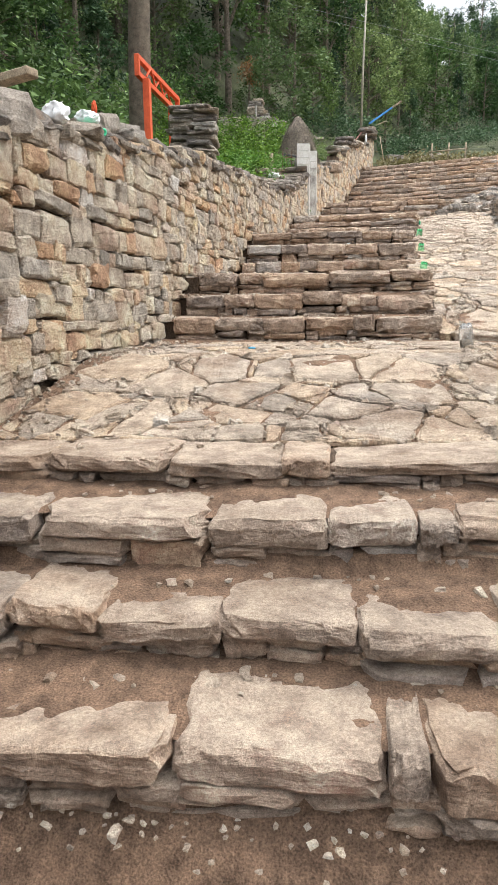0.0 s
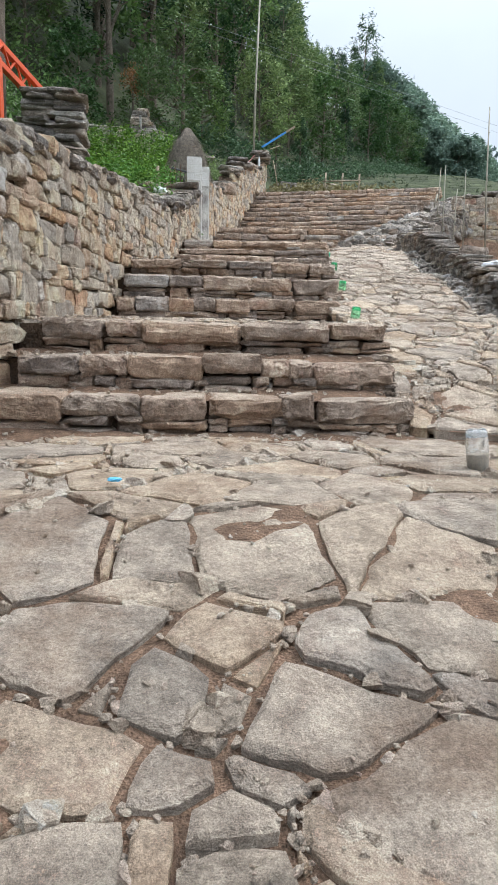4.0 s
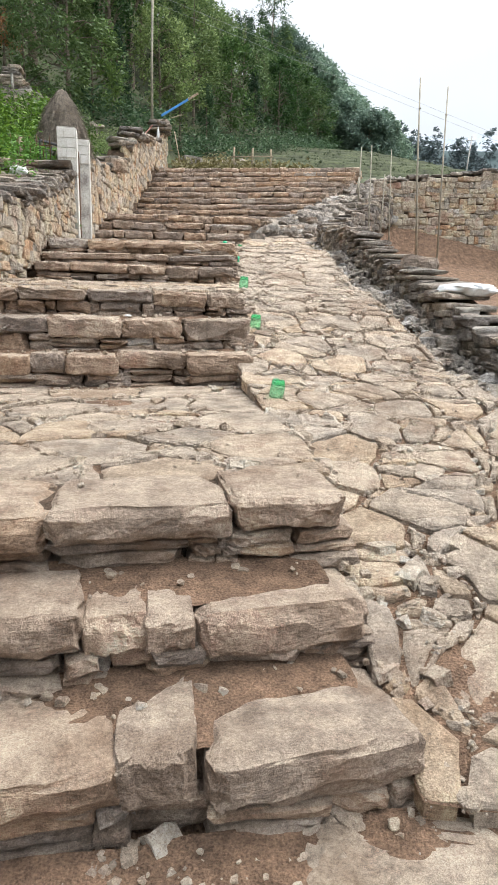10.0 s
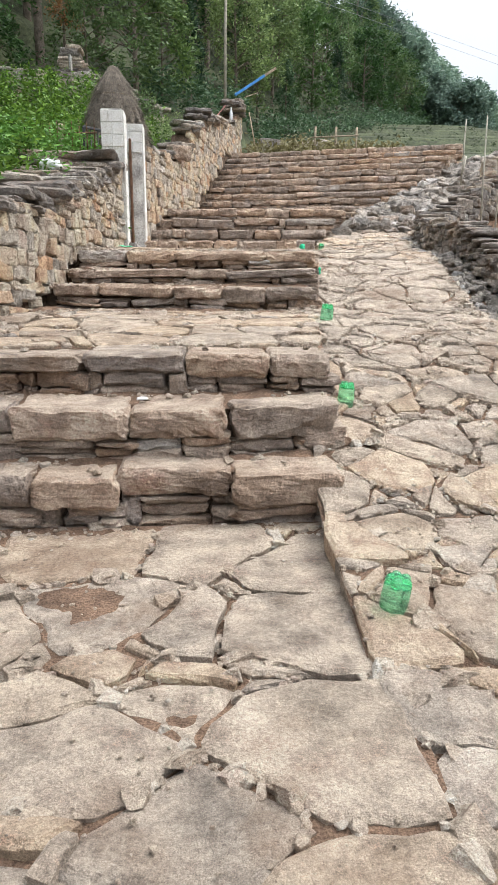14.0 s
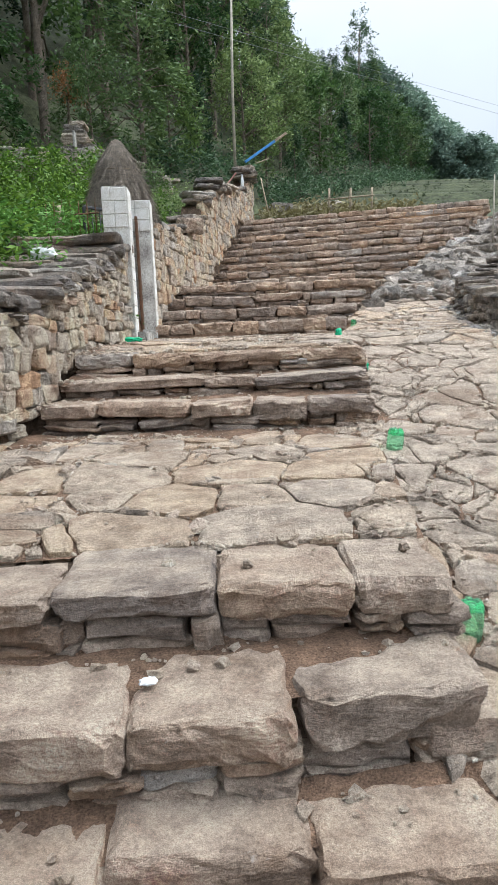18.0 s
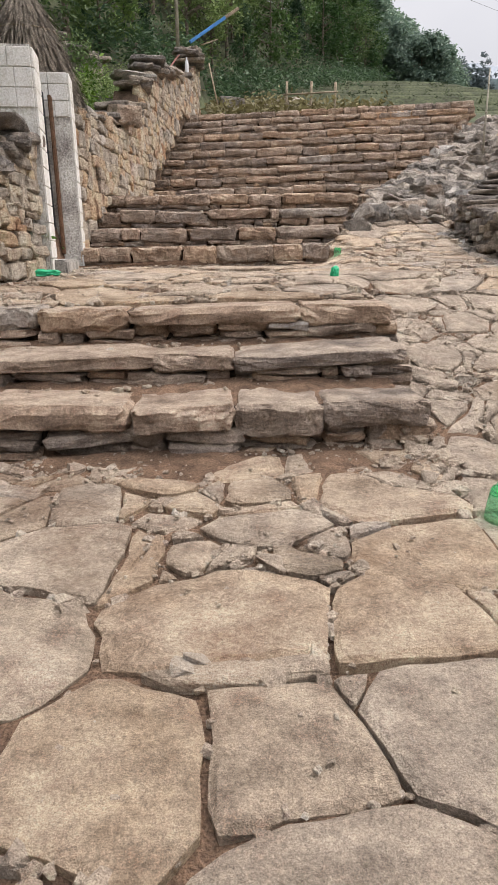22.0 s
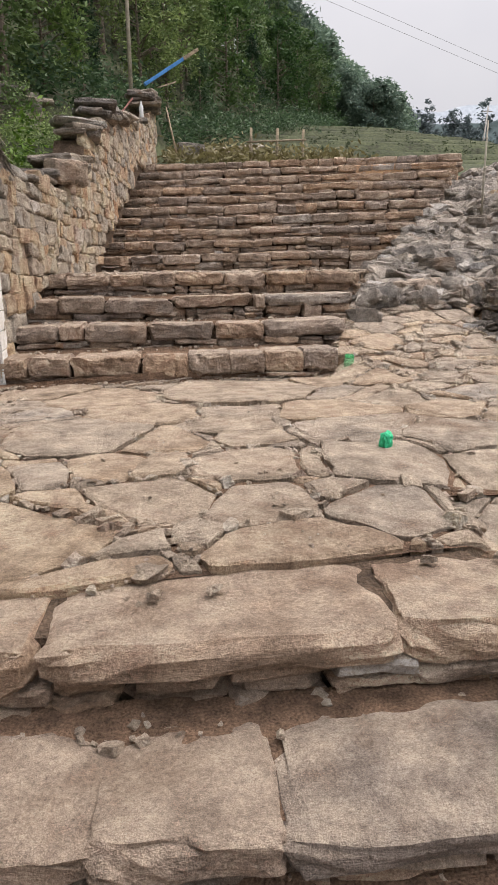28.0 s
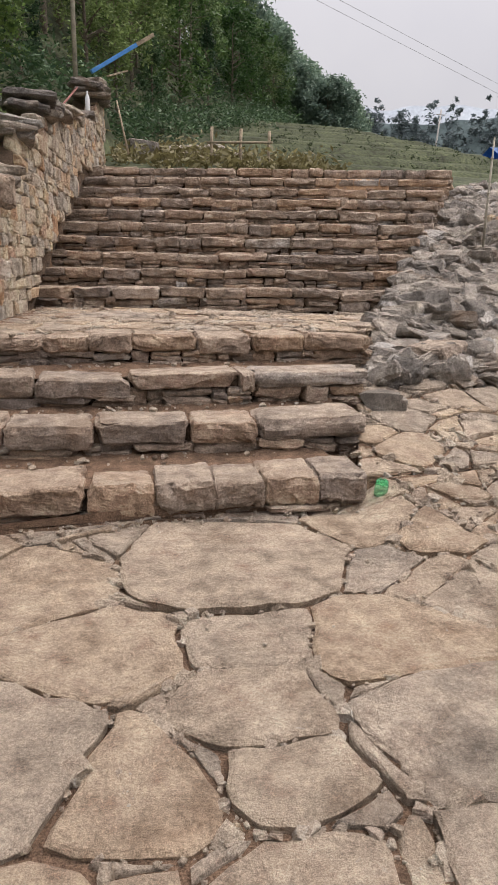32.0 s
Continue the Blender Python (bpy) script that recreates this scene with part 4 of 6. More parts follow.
# ---- dry stone walls ----
def wall_run(name, label, line, base_at, top_at, thick, lib, material_core, seed, size=(0.3, 0.14), caps=True, cap_lib=None, face=1, limit=300, both=False, near=0.0, cap_rows=1, cap_size=(0.25, 0.6, 0.05, 0.11)):
    """A dry stone wall along a line of (x, y): a soil-filled core, courses of stones on the seen face, flat slabs on top."""
    rng = np.random.default_rng(seed)
    pts = [Vector(p) for p in line]
    lens = [0.0]
    for a, b in zip(pts, pts[1:]):
        lens.append(lens[-1] + (b - a).length)

    def along(s):
        s = min(max(s, 0), lens[-1] - 1e-6)
        i = max(k for k in range(len(lens) - 1) if lens[k] <= s)
        d = (pts[i + 1] - pts[i]).normalized()
        return pts[i] + d * (s - lens[i]), d

    n = max(2, int(lens[-1] / 0.3))
    verts, faces = [], []
    for i in range(n + 1):
        p, d = along(lens[-1] * i / n)
        side = Vector((-d.y, d.x)) * face
        b, t = base_at(p.x, p.y) - 0.3, top_at(p.x, p.y) - 0.05
        a0, a1 = p + side * 0.07, p + side * (thick - 0.07)
        verts += [(a0.x, a0.y, b), (a1.x, a1.y, b), (a1.x, a1.y, t), (a0.x, a0.y, t)]
    for i in range(n):
        o = 4 * i
        for k in range(4):
            faces.append((o + k, o + (k + 1) % 4, o + 4 + (k + 1) % 4, o + 4 + k))
    faces += [(0, 3, 2, 1), (4 * n, 4 * n + 1, 4 * n + 2, 4 * n + 3)]
    wall = tagged(link_mesh(name, verts, faces, material_core), label, "stone wall", kind="structure")
    made = []
    lowest = min(base_at(p.x, p.y) for p in pts) - 0.1
    highest = max(top_at(p.x, p.y) for p in pts)
    for sgn in ((0, 1) if both else (0,)):
        z = lowest
        while z < highest:
            h = size[1] * rng.uniform(0.65, 1.45)
            s = -rng.uniform(0, size[0])
            while s < lens[-1]:
                w = size[0] * (rng.uniform(0.35, 1.1) if rng.random() < 0.6 else rng.uniform(1.1, 1.9))
                p, d = along(s + w / 2)
                zb, zt = base_at(p.x, p.y) - 0.08, top_at(p.x, p.y)
                wob = 0.07 * noise.noise(Vector((p.x * 0.9, p.y * 0.9, z * 1.2 + seed))) + rng.normal(0, 0.012)
                if z + h * 0.6 > zb and z + h * 0.5 < zt:
                    side = Vector((-d.y, d.x)) * face
                    depth = rng.uniform(0.18, 0.26)
                    off = depth / 2 + rng.normal(0, 0.008) if sgn == 0 else thick - depth / 2
                    q = p + side * off
                    hh = h * (rng.uniform(0.85, 1.15) if rng.random() < 0.88 else rng.uniform(1.2, 1.55))
                    turn = Euler((radians(rng.normal(0, 2)), radians(rng.normal(0, 3)), math.atan2(d.y, d.x) + rng.normal(0, 0.04) + math.pi * int(rng.integers(0, 2))))
                    made.append((p.y, int(rng.integers(0, len(lib))), Matrix.LocRotScale((q.x, q.y, z + wob + h / 2), turn, (w * 1.04 + 0.01, depth, hh * 1.1))))
                s += w
            z += h
    made.sort(key=lambda r: abs(r[0] - near))
    for _, n, m in made[:limit]:
        shared("wall_stone", lib[n], m, wall)
    if made[limit:]:
        joined("wall_stones", lib, [(n, m) for _, n, m in made[limit:]], GREY_STONE_REST if lib in (GREY_ROCKS, GREY_BLOCKS) else WALL_STONE_REST, wall)
    for row in range(cap_rows if caps else 0):
        s = 0.0
        while s < lens[-1]:
            w = rng.uniform(*cap_size[:2])
            p, d = along(s + w / 2)
            side = Vector((-d.y, d.x)) * face
            q = p + side * (thick / 2 - 0.03)
            t = rng.uniform(*cap_size[2:])
            put_stone("cap_stone", cap_lib or GREY_ROCKS, rng, wall, (q.x, q.y, top_at(p.x, p.y) + t / 2 - 0.01 + 0.07 * (row + 1 - cap_rows)), (w, thick * rng.uniform(0.75, 1.0) + 0.06 * (cap_rows - 1 - row), t), math.atan2(d.y, d.x) + rng.normal(0, 0.12), 2.5)
            s += w
    return wall


floor_at = lambda x, y: path_z(y)
wall_run("wall_left", "long dry stone retaining wall of tan and rusty schist blocks", [(left_x(y), y) for y in (-21, -18, -14.5, -11.2, -8.1, -4.7, -1.25)], floor_at, lambda x, y: wall_top_z(y), 0.6, WALL_ROCKS, MORTAR_SOIL, 81, size=(0.235, 0.115), near=-13.5, cap_rows=2)
wall_run("wall_left_upper", "dry stone wall climbing beside the upper steps, dark slabs on top", [(left_x(y), y) for y in (0.46, 3.5, 7, 11.0)], floor_at, lambda x, y: upper_top_z(y), 0.55, WALL_ROCKS, MORTAR_SOIL, 82, size=(0.26, 0.15))
low_top = lambda x, y: ramp_z(y) + float(np.interp(y, [-7, -0.3], [0.22, 0.36]))
wall_run("wall_right", "low dry stone wall of grey schist beside the ramp", [(right_wall_x(y), y) for y in (-9.6, -6.5, -1.5, 0.8)], lambda x, y: ramp_z(y) - 0.2, low_top, 0.5, GREY_BLOCKS, MORTAR_SOIL, 83, size=(0.24, 0.075), face=-1, cap_size=(0.18, 0.42, 0.03, 0.065))
wall_run("wall_right_upper", "stepped dry stone wall of grey slabs above the rubble", [(3.86, 0.82), (6.3, 4.0)], lambda x, y: ramp_z(y), lambda x, y: 0.42 + (y - 0.8) * 0.36, 0.5, GREY_BLOCKS, MORTAR_SOIL, 84, size=(0.28, 0.085), face=-1, both=True, cap_size=(0.2, 0.45, 0.03, 0.07))
wall_run("wall_far_right", "tall retaining wall of pale fitted stones", [(7.2, 6.5), (6.35, 4.0), (14, 2.4)], lambda x, y: -1.2, lambda x, y: 2.0 + (x - 6.3) * 0.1, 0.6, WALL_ROCKS, MORTAR_SOIL, 85, size=(0.21, 0.14))


# ---- edges of the landings above the ramp ----
for number, (rows, height_at) in enumerate(zip(LANDINGS[1:], LANDING_Z[1:])):
    y0, y1 = rows[0][0], rows[-1][0]
    rng = np.random.default_rng(300 + number)
    edge = tagged(new("landing_edge"), "small stones packed under the edge of the landing", "stone edging", kind="structure")
    y = y0 + 0.4
    while y < (y1 - 0.15 if number != 2 else -3.1):
        w = rng.uniform(0.18, 0.36)
        zt = height_at(y) - 0.08
        zz = ramp_z(y) - 0.1
        while zz < zt - 0.03:
            h = min(rng.uniform(0.07, 0.14), zt - zz + 0.02)
            put_stone("filler_stone", FILLERS, rng, edge, (right_x(y + w / 2) - 0.1, y + w / 2, zz + h / 2), (w, 0.2, h), 1.4 + rng.normal(0, 0.08), 2)
            zz += h
        y += w

# ---- rubble ----
BOULDERS = rock_library("boulder", 16, (4, 3, 3), RUBBLE_STONE, 16, block=(1, 0.8, 0.6), edge=0.03, rough=0.03, chips=0.16, freq=1.9, skew=0.26)
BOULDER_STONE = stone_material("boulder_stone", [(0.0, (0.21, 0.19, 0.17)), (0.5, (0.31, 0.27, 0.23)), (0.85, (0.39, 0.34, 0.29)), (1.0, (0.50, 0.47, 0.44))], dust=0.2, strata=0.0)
BOULDER_PARTS = rock_library("boulder", 24, (5, 4, 3), BOULDER_STONE, 17, block=(1, 0.8, 0.6), edge=0.03, rough=0.03, chips=0.16, freq=1.9, skew=0.26)


def build_rubble():
    rng = np.random.default_rng(501)
    heap = tagged(new("rubble_slope"), "slope of loose grey broken stones beside the upper steps", "rubble", kind="structure")
    small = []
    count = 0
    for _ in range(3600):
        y = 1.35 + 8.3 * rng.random() ** 1.25
        xl = rubble_x(y)
        xr = right_wall_x(y) + (0.0 if y < 3.5 else 0.6)
        if y > 5:
            xr = xl + 3.2
        if xr < xl + 0.1:
            continue
        x = rng.uniform(xl, xr)
        z = ramp_z(y)
        size = float(rng.choice([0.08, 0.12, 0.17, 0.24, 0.34], p=[0.18, 0.26, 0.3, 0.2, 0.06]))
        if y < 2.3 and (size > 0.3 or rng.random() < 0.45):
            continue
        if size >= 0.16 and y < 6.5 and count < 290:
            count += 1
            put_stone("boulder", BOULDER_PARTS, rng, heap, (x, y, z + size * rng.uniform(0.1, 0.5)), (size * rng.uniform(1, 1.7), size, size * rng.uniform(0.4, 0.7)), rng.uniform(0, 6), 17)
        else:
            small.append((x, y, z + rng.uniform(-0.02, 0.06), size))
    scatter("small_rubble", "small broken stones between the boulders", small, rng, heap, BOULDERS, RUBBLE_STONE)
    # the strip of broken stone along the foot of the low wall
    strip = []
    for _ in range(1500):
        y = rng.uniform(-10, 1)
        x = right_wall_x(y) - abs(rng.normal(0, 0.2)) - 0.02
        strip.append((x, y, ramp_z(y) - 0.07, float(rng.choice([0.025, 0.04, 0.06, 0.09, 0.14], p=[0.3, 0.3, 0.2, 0.15, 0.05]))))
    scatter("gravel_strip", "grey broken stone along the foot of the low wall", strip, rng, heap, BOULDERS, RUBBLE_STONE)
    # soil and small stones at the foot of the long wall
    foot = []
    for _ in range(900):
        y = rng.uniform(-15, -0.5)
        x = left_x(y) + abs(rng.normal(0, 0.16)) + 0.02
        foot.append((x, y, path_z(y) + 0.0, float(rng.choice([0.012, 0.018, 0.026, 0.04], p=[0.4, 0.35, 0.2, 0.05]))))
    for _, lips, low in FLIGHTS[:5]:
        for n, (y, z) in enumerate(lips):
            back = lips[n + 1][0] if n + 1 < len(lips) else y + 0.3
            for _ in range(55 if n + 1 < len(lips) else 10):
                x = rng.uniform(left_x(y), right_x(y) if y > -13 else 1.0)
                foot.append((x, back - abs(rng.normal(0, 0.08)) - 0.0, z + 0.006, float(rng.choice([0.01, 0.016, 0.025, 0.04]))))
        for _ in range(140):
            x = rng.uniform(left_x(lips[0][0]), right_x(lips[0][0]) if lips[0][0] > -13 else 1.0)
            foot.append((x, lips[0][0] - abs(rng.normal(0, 0.08)) + 0.02, low + 0.0, float(rng.choice([0.012, 0.018, 0.026, 0.04], p=[0.4, 0.35, 0.2, 0.05]))))
    scatter("loose_stones", "crumbs of stone and soil along wall foot and treads", foot, rng, heap)


build_rubble()


# ---- generic shapes ----
def tube_verts(pts, radii, sides=8, cap=True):
    """A round bar through points."""
    verts, faces = [], []
    pts = [Vector(p) for p in pts]
    for i, p in enumerate(pts):
        d = (pts[min(i + 1, len(pts) - 1)] - pts[max(i - 1, 0)]).normalized()
        u = d.orthogonal().normalized()
        v = d.cross(u)
        for k in range(sides):
            a = 2 * math.pi * k / sides
            verts.append(p + (u * math.cos(a) + v * math.sin(a)) * radii[i])
    for i in range(len(pts) - 1):
        for k in range(sides):
            a, b = i * sides + k, i * sides + (k + 1) % sides
            faces.append((a, b, b + sides, a + sides))
    if cap:
        faces.append(tuple(range(sides))[::-1])
        faces.append(tuple(range((len(pts) - 1) * sides, len(pts) * sides)))
    return verts, faces


def tube(name, pts, radii, material, parent=None, sides=8, label="", smooth=True):
    v, f = tube_verts(pts, radii, sides)
    return link_mesh(name, v, f, material, parent, label, smooth)


def beam(name, a, b, width, height, material, parent=None, label="", bevel=0.006):
    """A squared timber or bar from a to b."""
    a, b = Vector(a), Vector(b)
    bm = bmesh.new()
    bmesh.ops.create_cube(bm, size=1)
    bmesh.ops.scale(bm, vec=((b - a).length, width, height), verts=bm.verts)
    bmesh.ops.bevel(bm, geom=bm.edges[:], offset=bevel, segments=1, affect="EDGES")
    m = Matrix.Translation((a + b) / 2) @ (b - a).to_track_quat("X", "Z").to_matrix().to_4x4()
    bmesh.ops.transform(bm, matrix=m, verts=bm.verts)
    return part(name, bm, material, parent, label)


def lathe(name, profile, m, material, parent=None, sides=20, label="", wobble=0.0, seed=0):
    """A turned shape: profile of (radius, height)."""
    verts, faces = [], []
    for j, (r, h) in enumerate(profile):
        for k in range(sides):
            a = 2 * math.pi * k / sides
            rr = r * (1 + wobble * noise.noise(Vector((math.cos(a) * 1.5, math.sin(a) * 1.5, h * 14 + seed))))
            verts.append(m @ Vector((rr * math.cos(a), rr * math.sin(a), h)))
    for j in range(len(profile) - 1):
        for k in range(sides):
            a, b = j * sides + k, j * sides + (k + 1) % sides
            faces.append((a, b, b + sides, a + sides))
    faces.append(tuple(range(sides))[::-1])
    faces.append(tuple(range((len(profile) - 1) * sides, len(profile) * sides)))
    return link_mesh(name, verts, faces, material, parent, label, True)


def crumpled(name, size, m, material, parent=None, label="", seed=0, fold=0.35):
    """A crumpled sheet or sack."""
    v, f = box_surface(16, 16, 7)
    out = []
    for p in v:
        r = (np.abs(p) ** 2.6).sum() ** (1 / 2.6)
        q = Vector(p / r)
        d = noise.noise_vector(q * 2.1 + Vector((seed, 0, 0))) * fold + noise.noise_vector(q * 5 + Vector((seed, 3, 0))) * fold * 0.35
        q = q + d
        out.append(m @ Vector((q.x * size[0] / 2, q.y * size[1] / 2, max(q.z, -0.9) * size[2] / 2)))
    return link_mesh(name, out, f, material, parent, label, True)


# ---- materials of the things ----
WHITEWASH = plain_material("whitewash", (0.70, 0.68, 0.64), 0.85, 0.4, 5, 0.4)
PLASTER = plain_material("stained_plaster", (0.52, 0.50, 0.46), 0.9, 0.5, 4, 0.5)
CEMENT = plain_material("cement_render", (0.36, 0.34, 0.31), 0.9, 0.5, 5, 0.6)
IRON = plain_material("painted_iron", (0.05, 0.05, 0.055), 0.6, 0.3, 10, 0.2, 0.4)
RUSTY = plain_material("rusty_iron", (0.16, 0.09, 0.055), 0.8, 0.5, 12, 0.4, 0.3)
RED_PAINT = plain_material("red_paint", (0.62, 0.10, 0.035), 0.5, 0.25, 6, 0.15)
THATCH = plain_material("thatch", (0.27, 0.225, 0.18), 0.95, 0.6, 14, 0.9)
WOOD = plain_material("weathered_wood", (0.30, 0.24, 0.17), 0.85, 0.5, 10, 0.5)
BAMBOO = plain_material("dry_bamboo", (0.33, 0.30, 0.24), 0.6, 0.35, 8, 0.2)
BLUE_PAINT = plain_material("blue_paint", (0.06, 0.22, 0.50), 0.5, 0.3, 8, 0.15)
PINK_PAINT = plain_material("faded_red_paint", (0.52, 0.25, 0.22), 0.7, 0.4, 8, 0.2)
WHITE_PLASTIC = plain_material("white_plastic_sheet", (0.72, 0.73, 0.74), 0.4, 0.15, 8, 0.2)
GREEN_BAG = plain_material("green_plastic_sheet", (0.03, 0.45, 0.22), 0.35, 0.2, 8, 0.2)
BLUE_BAG = plain_material("blue_wrapper", (0.12, 0.40, 0.62), 0.35, 0.2, 20, 0.2)
RED_CAP = plain_material("red_plastic", (0.60, 0.05, 0.06), 0.4, 0.1, 20, 0.1)
SAND = plain_material("wet_sand", (0.30, 0.24, 0.17), 0.95, 0.5, 30, 0.6)
BLUE_ROOF = plain_material("blue_metal_roof", (0.05, 0.16, 0.38), 0.5, 0.2, 3, 0.1, 0.3)
DRY_LEAF = leaf_material("dry_leaf", (0.22, 0.10, 0.04), (0.36, 0.17, 0.08))


def bottle_material(name, colour):
    m, n, l, b = base_material(name, 0.12)
    b.inputs["Base Color"].default_value = (*colour, 1)
    b.inputs["Transmission Weight"].default_value = 0.9
    b.inputs["IOR"].default_value = 1.12
    return m


GREEN_PET = bottle_material("green_bottle_plastic", (0.42, 0.93, 0.62))
CLEAR_PET = bottle_material("clear_bottle_plastic", (0.9, 0.92, 0.93))


# ---- the gate in the long wall ----
def build_pillar(y0, y1, base, top, seed, label):
    x1 = left_x((y0 + y1) / 2) + 0.02
    x0 = x1 - 0.3
    post = tagged(new("gate_pillar"), label, "gate pillar", "pillars of the gate")
    bm = bmesh.new()
    bmesh.ops.create_cube(bm, size=1)
    bmesh.ops.scale(bm, vec=(x1 - x0, y1 - y0, top - base), verts=bm.verts)
    bmesh.ops.translate(bm, vec=((x0 + x1) / 2, (y0 + y1) / 2, (top + base) / 2), verts=bm.verts)
    bmesh.ops.bevel(bm, geom=bm.edges[:], offset=0.012, segments=2, affect="EDGES")
    part("core", bm, PLASTER, post, "greyish white plastered core")
    # whitewashed blocks on the side to the path and on the upper front
    rng = np.random.default_rng(seed)
    h = 0.155
    z = base + 0.04
    while z < top - 0.02:
        hh = min(h, top - z)
        for a, b in ((y0 + 0.005, (y0 + y1) / 2 - 0.003), ((y0 + y1) / 2 + 0.003, y1 - 0.005)):
            bm = bmesh.new()
            bmesh.ops.create_cube(bm, size=1)
            bmesh.ops.scale(bm, vec=(0.022, b - a, hh - 0.007), verts=bm.verts)
            bmesh.ops.translate(bm, vec=(x1 + 0.006, (a + b) / 2, z + hh / 2), verts=bm.verts)
            bmesh.ops.bevel(bm, geom=bm.edges[:], offset=0.004, segments=1, affect="EDGES")
            part("block", bm, WHITEWASH, post)
        if z > top - 0.52:
            half = x0 + (x1 - x0) * (0.5 if int(z * 10) % 2 else 0.34)
            for a, b in ((x0 + 0.004, half - 0.003), (half + 0.003, x1 - 0.006)):
                bm = bmesh.new()
                bmesh.ops.create_cube(bm, size=1)
                bmesh.ops.scale(bm, vec=(b - a, 0.02, hh - 0.007), verts=bm.verts)
                bmesh.ops.translate(bm, vec=((a + b) / 2, y0 - 0.004, z + hh / 2), verts=bm.verts)
                bmesh.ops.bevel(bm, geom=bm.edges[:], offset=0.004, segments=1, affect="EDGES")
                part("block", bm, WHITEWASH, post)
        z += h
    return x0, x1


build_pillar(-1.2, -0.86, -0.28, 1.64, 601, "whitewashed block gate pillar with grey cement face, in the stone wall")
build_pillar(0.1, 0.44, -0.28, 1.73, 602, "whitewashed block gate pillar beside the upper wall")


def build_gate():
    gate = tagged(new("iron_gate"), "narrow black iron gate with scrolls, standing half open between pillars", "gate")
    hinge = Vector((left_x(0.0) - 0.2, 0.06, 0.12))
    d = Vector((-0.55, -0.62, 0)).normalized()
    far = hinge + d * 0.8
    up = Vector((0, 0, 1.42))
    for a, b in ((hinge, hinge + up), (far, far + up), (hinge + up, far + up), (hinge + up * 0.5, far + up * 0.5), (hinge + Vector((0, 0, 0.03)), far + Vector((0, 0, 0.03)))):
        beam("frame_bar", a, b, 0.035, 0.035, IRON, gate)
    for i in range(1, 6):
        p = hinge + d * (0.8 * i / 6)
        tube("bar", [p, p + up], [0.008, 0.008], IRON, gate, 6)
    for i in range(4):
        c = hinge + d * (0.2 + 0.4 * (i % 2)) + Vector((0, 0, 0.5 + 0.55 * (i // 2)))
        pts = [c + (d * math.cos(a) + Vector((0, 0, 1)) * math.sin(a)) * (0.03 + 0.012 * a) for a in np.linspace(0, 6.2, 14)]
        tube("scroll", pts, [0.007] * 14, IRON, gate, 5)
    # the leaf against the far pillar
    leaf = tagged(new("iron_gate"), "rusty iron gate leaf folded back against the pillar", "gate")
    x = left_x(0.0) - 0.12
    for yy in (0.02, 0.085):
        beam("frame_bar", (x, yy, -0.05), (x, yy, 1.5), 0.04, 0.035, RUSTY, leaf)
    for zz in (0.0, 0.5, 1.0, 1.48):
        beam("rail", (x, 0.02, zz), (x, 0.085, zz), 0.03, 0.02, RUSTY, leaf)


build_gate()
bm = bmesh.new()
bmesh.ops.create_cube(bm, size=1)
bmesh.ops.scale(bm, vec=(0.5, 1.6, 0.2), verts=bm.verts)
bmesh.ops.bevel(bm, geom=bm.edges[:], offset=0.02, segments=2, affect="EDGES")
bmesh.ops.translate(bm, vec=(left_x(-0.2) - 0.2, -0.3, -0.2), verts=bm.verts)
tagged(part("threshold", bm, CEMENT, None), "grey cement threshold under the gate", "threshold", kind="structure")


# ---- stepped slate stack beside the gate ----
def build_stack():
    rng = np.random.default_rng(610)
    stack = tagged(new("slate_stack"), "stepped pile of long dark slate slabs beside the gate", "slate stack")
    for i, (y, z) in enumerate([(-4.6, 0.05), (-4.0, 0.14), (-3.4, 0.26), (-2.9, 0.4), (-2.4, 0.53), (-2.0, 0.66), (-1.7, 0.78), (-1.6, 0.88)]):
        for k in range(2):
            put_stone("slab", GREY_ROCKS, rng, stack, (left_x(y) - 0.35 - 0.5 * k, y + 0.5 * rng.uniform(0, 0.6), z + 0.04), (0.75, rng.uniform(0.7, 1.1), 0.11), rng.normal(0, 0.15), 2)


build_stack()


